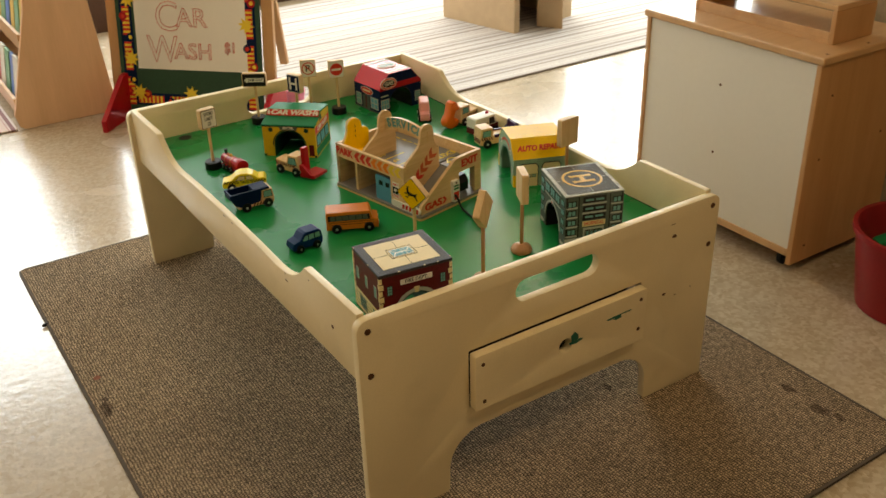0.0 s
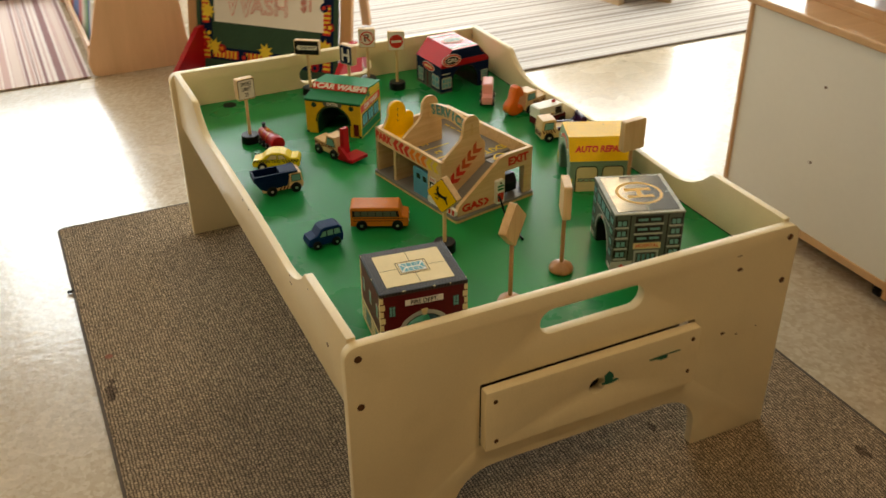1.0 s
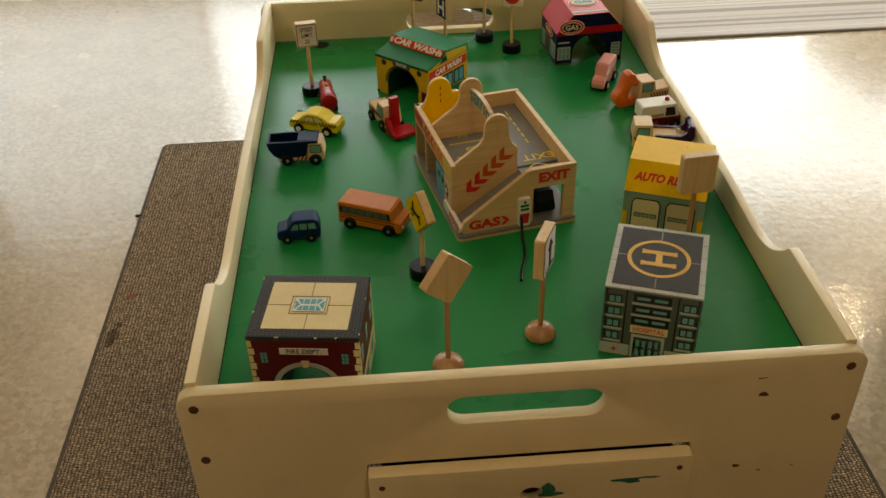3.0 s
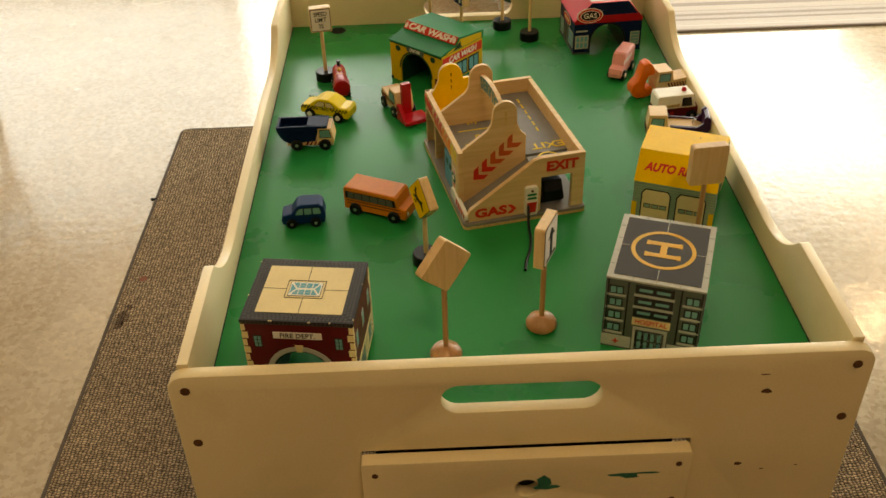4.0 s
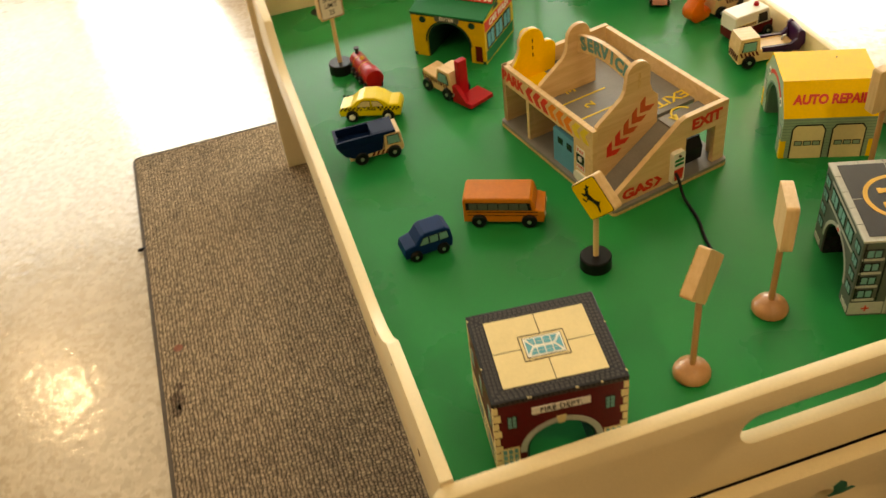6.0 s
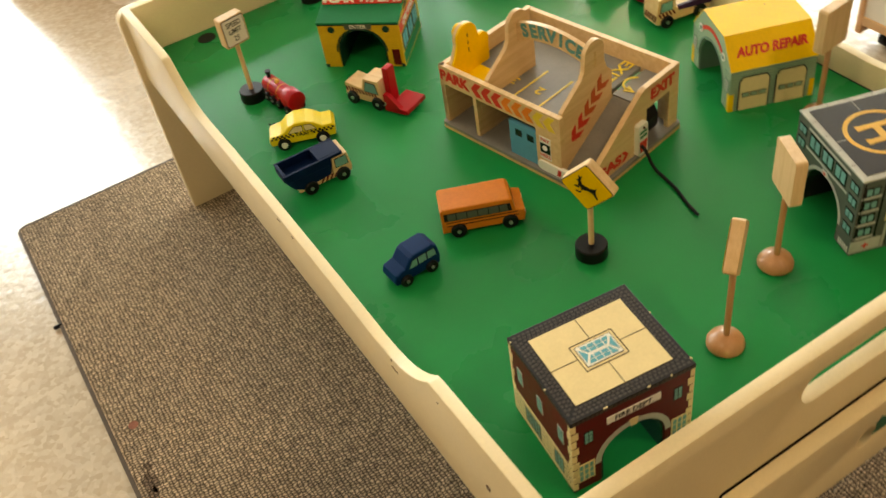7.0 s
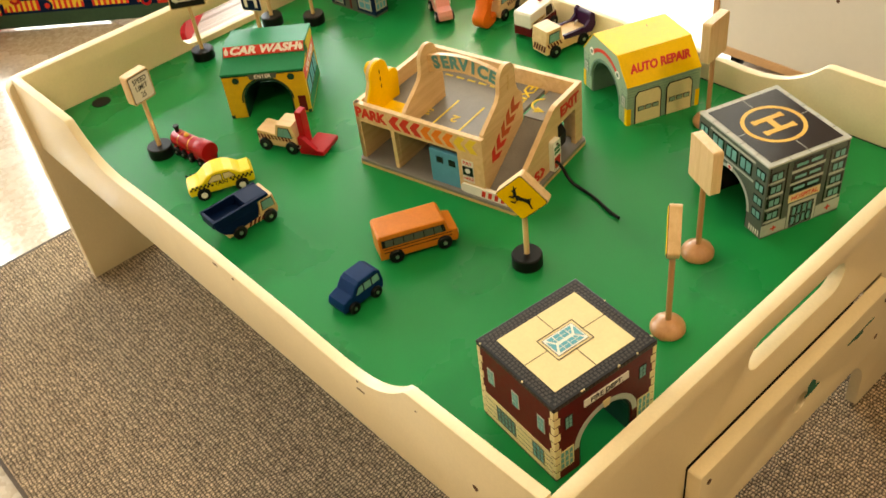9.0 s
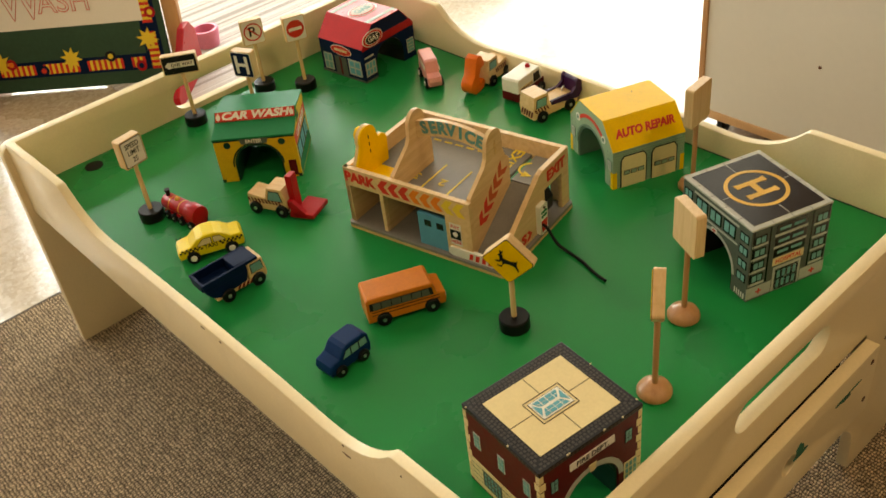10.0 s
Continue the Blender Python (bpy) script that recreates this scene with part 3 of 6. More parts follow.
for x, z, w, h in ((0.306, 0.391, 0.008, 0.004), (0.291, 0.257, 0.005, 0.003), (0.3, 0.42, 0.006, 0.001), (0.37, 0.25, 0.002, 0.001), (0.325, 0.245, 0.003, 0.001)):
    loop = [(x + w * math.cos(a * math.pi / 5) * (0.7 + 0.5 * rnd.random()), z + h * math.sin(a * math.pi / 5) * (0.7 + 0.5 * rnd.random())) for a in range(10)]
    part("chip", shape(face(0, 0.0002, 0), loop), SCREW, table, "dark chip in the paint")
for y, z, w, h in ((0.115, 0.385, 0.005, 0.004), (0.305, 0.39, 0.008, 0.0013), (0.62, 0.404, 0.006, 0.0015), (0.575, 0.404, 0.003, 0.0015), (0.31, 0.404, 0.002, 0.0015), (0.2, 0.44, 0.002, 0.001)):
    loop = [(-y + w * math.cos(a * math.pi / 5) * (0.6 + 0.6 * rnd.random()), z + h * math.sin(a * math.pi / 5) * (0.6 + 0.6 * rnd.random())) for a in range(10)]
    part("chip", shape(face(-0.422, 0, -90), loop), SCREW, table, "dark chip in the paint")


def on_board(x, y, yaw=0.0, z=0.0):
    return pose(x, y, BOARD + z, 0, 0, yaw)


# ---- toy buildings ----
def tunnel(w, h, a, ah, shoulder=None):
    """The front outline of a block with an arched way through it; shoulder = (inset, height) cuts the upper corners."""
    loop = [(-w / 2, 0), (-a, 0), (-a, ah - a)] + arc(0, ah - a, a, 180, 0, 14)[1:-1] + [(a, ah - a), (a, 0), (w / 2, 0)]
    if shoulder:
        return loop + [(w / 2, shoulder[1]), (w / 2 - shoulder[0], h), (-w / 2 + shoulder[0], h), (-w / 2, shoulder[1])]
    return loop + [(w / 2, h), (-w / 2, h)]


def sash(f, x, y, w, h, frame_mat, glass_mat, parent, rows=3, cols=2):
    """A printed window: frame, glass and bars."""
    win = part("window", plate(f, x - w / 2, y - h / 2, x + w / 2, y + h / 2), frame_mat, parent)
    b = bmesh.new()
    g = w * 0.1
    for i in range(cols):
        for j in range(rows):
            cw, ch = (w - g) / cols, (h - g) / rows
            x0, y0 = x - w / 2 + g + i * cw, y - h / 2 + g + j * ch
            plate(f, x0, y0, x0 + cw - g, y0 + ch - g, b, T, 0.0003)
    part("pane", b, glass_mat, win)
    return win


def fire_station():
    w, d, h = 0.142, 0.126, 0.1215
    t = thing("toy_fire_station", on_board(-0.2695, 0.1225, -7.0), "red brick wooden toy fire station with a buff flat roof", "toy building", "toy buildings")
    a, ah = 0.038, 0.072
    part("body", prism([tunnel(w, h - 0.004, a, ah)], d, face(0, d / 2, 0), bevel=0.0006), MAROON, t)
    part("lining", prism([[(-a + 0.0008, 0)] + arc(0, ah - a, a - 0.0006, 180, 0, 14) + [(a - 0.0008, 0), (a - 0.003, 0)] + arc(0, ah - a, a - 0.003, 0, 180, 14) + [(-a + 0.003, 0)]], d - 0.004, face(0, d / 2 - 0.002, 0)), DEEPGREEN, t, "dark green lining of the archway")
    roof = part("roof", box((-w / 2 - 0.0008, -d / 2 - 0.0008, h - 0.006), (w / 2 + 0.0008, d / 2 + 0.0008, h), 0.0008), ROOFTILE, t, "dark tiled border round a buff roof")
    b = bmesh.new()
    top = pose(0, 0, h)
    for row in range(3):
        o = 0.0025 + row * 0.0042
        nx, ny = int((w - 2 * o) / 0.0052), int((d - 2 * o) / 0.0052)
        for k in range(nx):
            x = -w / 2 + o + (k + 0.25) * (w - 2 * o) / nx
            for y in (-d / 2 + o, d / 2 - o - 0.0032):
                plate(top, x, y, x + 0.0034, y + 0.0028, b, 0, 0.0003)
        for k in range(1, ny - 1):
            y = -d / 2 + o + (k + 0.25) * (d - 2 * o) / ny
            for x in (-w / 2 + o, w / 2 - o - 0.0032):
                plate(top, x, y, x + 0.0028, y + 0.0034, b, 0, 0.0003)
    for e in (h - 0.0048, h - 0.0022):
        for f, n, ww in ((face(0, -d / 2 - 0.0008, 0), 27, w), (face(-w / 2 - 0.0008, 0, -90), 23, d), (face(w / 2 + 0.0008, 0, 90), 23, d)):
            for k in range(n):
                x = -ww / 2 + (k + 0.25) * ww / n
                plate(f, x, e - 0.0008, x + ww / n * 0.6, e + 0.0008, b, 0, 0.0003)
    tagged(part("tile_print", b, ROOFDOT, roof), kind="stuff")
    rnd = random.Random(3)
    for k in range(9):
        u, side = rnd.uniform(-0.9, 0.9), k % 4
        x, y = ((u * w / 2, -d / 2 - 0.0003), (-w / 2 - 0.0003, u * d / 2), (u * w / 2, -d / 2 - 0.0003), (w / 2 + 0.0003, u * d / 2))[side]
        q = rnd.uniform(0.0006, 0.0016)
        part("chip", box((x - (q if side % 2 == 0 else 0.0009), y - (q if side % 2 else 0.0009), h - 0.0012), (x + (q if side % 2 == 0 else 0.0009), y + (q if side % 2 else 0.0009), h + 0.0002), 0.0002), BUFF, roof, "worn pale chip on the edge")
    ix, iy = w / 2 - 0.0155, d / 2 - 0.0155
    part("roof_panel", plate(top, -ix, -iy, ix, iy), BUFF, roof)
    b = bmesh.new()
    for x0, y0, x1, y1 in ((-ix, -0.0004, -0.024, 0.0004), (0.024, -0.0004, ix, 0.0004), (-0.0004, -iy, 0.0004, -0.018), (-0.0004, 0.018, 0.0004, iy)):
        plate(top, x0, y0, x1, y1, b, T, 0.0002)
    prism([rounded(-0.025, -0.018, 0.025, 0.018, 0.0005, 1), rounded(-0.0242, -0.0172, 0.0242, 0.0172, 0.0005, 1)], 0.0004, top @ pose(0, 0, T), b)
    prism([rounded(-0.0212, -0.0142, 0.0212, 0.0142, 0.0005, 1)], 0.0003, top @ pose(0, 0, T), b)
    part("seam_print", b, INK, roof)
    part("skylight", plate(top, -0.0205, -0.0135, 0.0205, 0.0135, None, T + 0.0003, 0.0003), WHITE, roof)
    b = bmesh.new()
    f2 = top @ pose(0, 0, T + 0.0006)
    for s in (-1, 1):
        for k in range(4):
            u0, u1 = -0.017 + k * 0.0085 + 0.0006, -0.017 + (k + 1) * 0.0085 - 0.0006
            for v0, v1 in ((0.002, 0.0062), (0.007, 0.0115)):
                lim = lambda u, v: max(-0.0095 - v * 0.7, min(0.0095 + v * 0.7, u))
                q = [(lim(u0, v0), s * v0), (lim(u1, v0), s * v0), (lim(u1, v1), s * v1), (lim(u0, v1), s * v1)]
                if abs(q[0][0] - q[1][0]) > 0.001 and abs(q[2][0] - q[3][0]) > 0.001:
                    prism([q if s > 0 else q[::-1]], 0.0003, f2, b)
        prism([[(s * 0.0125, 0), (s * 0.019, 0.0095), (s * 0.019, -0.0095)]], 0.0003, f2, b)
    part("skylight_pane", b, SKYBLUE, roof)
    for f, ww, arched in ((face(0, -d / 2, 0), w, True), (face(-w / 2, 0, -90), d, False), (face(w / 2, 0, 90), d, False), (face(0, d / 2, 180), w, True)):
        for k in range(9):
            y, q = 0.004 + k * 0.0125, 0.0075 if k % 2 else 0.005
            plates("quoin", f, ((-ww / 2, y, -ww / 2 + q, y + 0.0102), (ww / 2 - q, y, ww / 2, y + 0.0102)), BUFF, t)
        if arched:
            ring = arc(0, ah - a, a + 0.0075, 0, 180, 20) + arc(0, ah - a, a + 0.0005, 180, 0, 20)
            part("arch_trim", shape(f, ring), STONELIGHT, t)
            part("keystone", shape(f, [(-0.0035, ah - 0.001), (0.0035, ah - 0.001), (0.0055, ah + 0.0105), (-0.0055, ah + 0.0105)], None, T), BUFF, t)
            sg = part("sign", plate(f, -0.031, 0.0935, 0.031, 0.1035, None, 0, 0.0012), PAPER, t)
            text("lettering", "FIRE DEPT.", 0.0102, f @ pose(0, 0.0985, 0), INK, sg, 0.0013, sx=0.95)
            for x in (-0.052, 0.052):
                sash(f, x, 0.087, 0.0105, 0.019, INK, TEAL, t, 3, 2)
            for x in (-0.056, 0.056):
                sash(f, x, 0.03, 0.02, 0.03, BUFF, TEAL, t, 3, 3)
        else:
            part("base_band", plate(f, -ww / 2 + 0.006, 0.003, ww / 2 - 0.006, 0.043), BUFF, t)
            for x in (-0.042, 0, 0.042):
                sash(f, x, 0.079, 0.0115, 0.023, STONELIGHT, TEAL, t, 3, 2)
            b = bmesh.new()
            for k in range(1, 5):
                plate(f, -ww / 2 + 0.006, 0.003 + k * 0.008, ww / 2 - 0.006, 0.0036 + k * 0.008, b, T, 0.0002)
            part("stone_line_print", b, STONE, t)
            sash(f, -0.02, 0.024, 0.034, 0.026, STONE, TEAL, t, 3, 5)
            sash(f, 0.035, 0.024, 0.02, 0.026, STONE, TEAL, t, 3, 3)
    return t


def hospital():
    w, d, h = 0.127, 0.149, 0.1195
    t = thing("toy_hospital", on_board(0.206, 0.178, -19.5), "grey wooden toy hospital block with a helipad roof", "toy building", "toy buildings")
    a, ah = 0.042, 0.07
    part("body", prism([tunnel(d, h - 0.003, a, ah)], w, face(w / 2, 0, -90), bevel=0.0006), STONE, t)
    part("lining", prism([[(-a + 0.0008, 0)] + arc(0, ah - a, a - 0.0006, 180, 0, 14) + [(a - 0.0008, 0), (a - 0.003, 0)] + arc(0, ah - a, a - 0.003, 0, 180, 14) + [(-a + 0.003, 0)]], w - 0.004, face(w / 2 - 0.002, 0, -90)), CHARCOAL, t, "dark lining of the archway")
    roof = part("roof", box((-w / 2 - 0.0006, -d / 2 - 0.0006, h - 0.003), (w / 2 + 0.0006, d / 2 + 0.0006, h), 0.0008), STONELIGHT, t, "grey stone-edged roof")
    top = pose(0, 0, h)
    pad = part("helipad", plate(top, -w / 2 + 0.0075, -d / 2 + 0.0075, w / 2 - 0.0075, d / 2 - 0.0075), CHARCOAL, roof, "glossy charcoal helipad print")
    part("circle", prism([arc(0, 0, 0.043, 0, 352, 44), arc(0, 0, 0.0375, 0, 352, 44)], 0.0004, top @ pose(0, 0, T)), GOLD, pad)
    b = bmesh.new()
    shape(top, [(-0.024, 0.0085), (-0.024, 0.0185), (-0.019, 0.0185), (-0.019, 0.0175), (0.019, 0.0175), (0.019, 0.0185), (0.024, 0.0185), (0.024, 0.0085), (0.019, 0.0085), (0.019, 0.0095), (0.0045, 0.0095), (0.0045, -0.0095), (0.019, -0.0095), (0.019, -0.0085), (0.024, -0.0085), (0.024, -0.0185), (0.019, -0.0185), (0.019, -0.0175), (-0.019, -0.0175), (-0.019, -0.0185), (-0.024, -0.0185), (-0.024, -0.0085), (-0.019, -0.0085), (-0.019, -0.0095), (-0.0045, -0.0095), (-0.0045, 0.0095), (-0.019, 0.0095), (-0.019, 0.0085)], b, T)
    part("letter", b, GOLD, pad)
    b = bmesh.new()
    for x0, y0, x1, y1 in ((-0.0004, 0.0445, 0.0004, 0.067), (-0.0004, -0.067, 0.0004, -0.0445), (-0.056, -0.0004, -0.0445, 0.0004), (0.0445, -0.0004, 0.056, 0.0004)):
        part("pad_seam", plate(top, x0, y0, x1, y1, None, T, 0.0003), STONELIGHT, pad)
    b = bmesh.new()
    for x in (-0.03, 0, 0.03):
        for y in (-d / 2 - 0.0004, d / 2 - 0.007):
            plate(top, x, y, x + 0.0005, y + 0.0074, b, 0, 0.0003)
    for y in (-0.045, -0.015, 0.015, 0.045):
        for x in (-w / 2 - 0.0004, w / 2 - 0.007):
            plate(top, x, y, x + 0.0074, y + 0.0005, b, 0, 0.0003)
    tagged(part("coping_seam", b, STONE, roof), kind="stuff")
    front = face(0, -d / 2, 0)
    for f, ww in ((front, w), (face(0, d / 2, 180), w)):
        plates("stone_band", f, [(-ww / 2, 0.003, -0.024, 0.022), (0.024, 0.003, ww / 2, 0.022)], STONELIGHT, t)
        plates("sill", f, [(x - 0.0125, y, x + 0.0125, y + 0.0035) for x in (-0.049, 0.049) for y in (0.025, 0.0465, 0.068, 0.0895)], STONELIGHT, t)
        plates("stone_band", f, [(-0.026, y, 0.026, y + 0.0045) for y in (0.0745, 0.0945)], STONELIGHT, t)
        plates("pilaster", f, [(x - 0.001, 0.024, x + 0.001, h - 0.004) for x in (-0.06, -0.034, 0.034, 0.06)], CHARCOAL, t)
        for x in (-0.049, 0.049):
            for y in (0.0365, 0.058, 0.0795, 0.1):
                sash(f, x, y, 0.019, 0.0135, CHARCOAL, TEAL, t, 1, 2)
        for y in (0.068, 0.0865, 0.106):
            sash(f, 0, y, 0.05, 0.0145, CHARCOAL, TEAL, t, 1, 2)
        part("entrance", plate(f, -0.0225, 0.002, 0.0225, 0.043), STONELIGHT, t)
        sash(f, 0, 0.0205, 0.038, 0.036, CHARCOAL, TEAL, t, 2, 4)
        sg = part("sign", plate(f, -0.025, 0.0465, 0.025, 0.0585, None, 0, 0.001), BUFF, t)
        text("lettering", "HOSPITAL", 0.0105, f @ pose(0, 0.0525, 0), PRINTRED, sg, 0.0011, sx=0.9)
        for x in (-0.044, 0.044):
            b = plate(f, x - 0.0045, 0.0115, x + 0.0045, 0.0135, None, T)
            plate(f, x - 0.001, 0.008, x + 0.001, 0.017, b, T)
            part("cross", b, PRINTRED, t)
    for f, ww in ((face(-w / 2, 0, -90), d), (face(w / 2, 0, 90), d)):
        plates("stone_band", f, [(-0.048, y, 0.048, y + 0.003) for y in (0.079, 0.1085)], STONELIGHT, t)
        for x in (-0.061, 0.061):
            for y in (0.0365, 0.058, 0.0795, 0.1):
                sash(f, x, y, 0.018, 0.0135, CHARCOAL, TEAL, t, 1, 2)
            b = bmesh.new()
            for k in range(5):
                plate(f, x - 0.0105 + k * 0.0045, 0.003, x - 0.0085 + k * 0.0045, 0.012, b)
            part("rail_print", b, WHITE, t)
        for x in (-0.03, 0, 0.03):
            sash(f, x, 0.096, 0.026, 0.021, CHARCOAL, TEAL, t, 1, 2)
        part("arch_trim", shape(f, arc(0, ah - a, a + 0.005, 0, 180, 20) + arc(0, ah - a, a + 0.0005, 180, 0, 20)), STONELIGHT, t)
        b = plate(f, -0.0055, ah + 0.0005, 0.0055, ah + 0.0075, None, T)
        part("cross_panel", b, WHITE, t)
        b = plate(f, -0.0032, ah + 0.0032, 0.0032, ah + 0.0048, None, 2 * T)
        plate(f, -0.0008, ah + 0.0012, 0.0008, ah + 0.0068, b, 2 * T)
        part("cross", b, PRINTRED, t)
    return t


def auto_repair():
    w, d, h, e, s = 0.128, 0.147, 0.108, 0.07, 0.034
    t = thing("toy_auto_repair_shop", on_board(0.309, 0.478, -22.5), "sage green wooden toy repair garage with a yellow roof", "toy building", "toy buildings")
    a, ah = 0.047, 0.074
    part("body", prism([tunnel(d, h, a, ah, (s, e))], w, face(w / 2, 0, -90), bevel=0.0005), SAGE, t)
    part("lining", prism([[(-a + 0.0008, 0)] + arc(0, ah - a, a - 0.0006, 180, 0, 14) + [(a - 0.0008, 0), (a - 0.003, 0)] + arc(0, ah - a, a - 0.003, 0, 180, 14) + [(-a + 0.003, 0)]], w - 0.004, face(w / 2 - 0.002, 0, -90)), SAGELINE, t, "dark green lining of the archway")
    k = 0.0012
    cap = [(-d / 2 - k, e - 0.001), (-d / 2 + s - 0.4 * k, h + k), (d / 2 - s + 0.4 * k, h + k), (d / 2 + k, e - 0.001), (d / 2 - 0.001, e - 0.001), (d / 2 - s, h + 0.0001), (-d / 2 + s, h + 0.0001), (-d / 2 + 0.001, e - 0.001)]
    roof = part("roof", prism([cap], w + 0.0016, face(w / 2 + 0.0008, 0, -90), bevel=0.0003), YELLOW, t, "bright yellow sloped roof")
    tilt = math.degrees(math.atan2(h - e, s))
    slope = pose(0, -d / 2 + s / 2, (e + h) / 2 + k * 0.6) @ pose(0, 0, 0, tilt)
    text("lettering", "AUTO REPAIR", 0.0185, slope @ pose(0, -0.002, 0.0008), PRINTRED, roof, 0, sx=0.9, shear=0.25, bold=0.045)
    text("lettering", "AUTO REPAIR", 0.0185, pose(0, 0, 0, 0, 0, 180) @ slope @ pose(0, -0.002, 0.0008), PRINTRED, roof, 0, sx=0.9, shear=0.25, bold=0.045)
    part("knot", lathe([(0.0012, 0), (0.0012, 0.0004)], pose(0.02, 0.02, h + k), seg=8), SCREW, roof)
    for f in (face(0, -d / 2, 0), face(0, d / 2, 180)):
        b = bmesh.new()
        for j in range(13):
            plate(f, -w / 2, 0.005 + j * 0.005, w / 2, 0.0056 + j * 0.005, b, 0, 0.0003)
        part("clapboard_print", b, SAGELINE, t)
        for x in (-w / 2 + 0.0035, w / 2 - 0.0035):
            part("corner_post", plate(f, x - 0.0035, 0, x + 0.0035, 0.03), YELLOW, t)
        for x in (-0.0275, 0.0275):
            door = lambda g: [(x - 0.0235 + g, 0), (x + 0.0235 - g, 0), (x + 0.0235 - g, 0.049), (x + 0.018 - g * 0.6, 0.0575 - g), (x - 0.018 + g * 0.6, 0.0575 - g), (x - 0.0235 + g, 0.049)]
            dr = part("door", shape(f, door(0)), INK, t)
            part("panel", shape(f, door(0.002), None, T), BUFF, dr)
            for j in range(3):
                sash(f @ pose(0, 0, 2 * T), x - 0.0125 + j * 0.0125, 0.0265, 0.011, 0.008, INK, SAGE, dr, 1, 1)
    for f in (face(-w / 2, 0, -90), face(w / 2, 0, 90)):
        part("arch_trim", shape(f, arc(0, ah - a, a + 0.004, 0, 180, 20) + arc(0, ah - a, a + 0.0005, 180, 0, 20)), SAGELINE, t)
        b = bmesh.new()
        for j in range(12):
            for x in (-d / 2, a + 0.006):
                plate(f, x, 0.005 + j * 0.0052, x + d / 2 - a - 0.006, 0.0056 + j * 0.0052, b, 0, 0.0003)
        part("clapboard_print", b, SAGELINE, t)
        for x in (-0.0625, 0.0625):
            part("corner_post", plate(f, x - 0.0035 + (0.0075 if x > 0 else -0.0075), 0, x + 0.0035 + (0.0075 if x > 0 else -0.0075), 0.03), YELLOW, t)
            sash(f, x, 0.04, 0.013, 0.02, SAGELINE, STONELIGHT, t, 3, 2)
        # printed spanner over the arch
        sp = part("spanner", shape(f, arc(0, 0.036, 0.06, 45, 135, 14) + arc(0, 0.036, 0.054, 135, 45, 14)), PRINTRED, t, "red and white spanner print")
        for x in (-0.043, 0.043):
            part("spanner_head", shape(f, arc(x, 0.077, 0.0068, 0, 330, 11), None, T), WHITE, sp)
            part("spanner_hole", shape(f, arc(x, 0.077, 0.0035, 0, 315, 7), None, 2 * T), SAGELINE, sp)
    return t


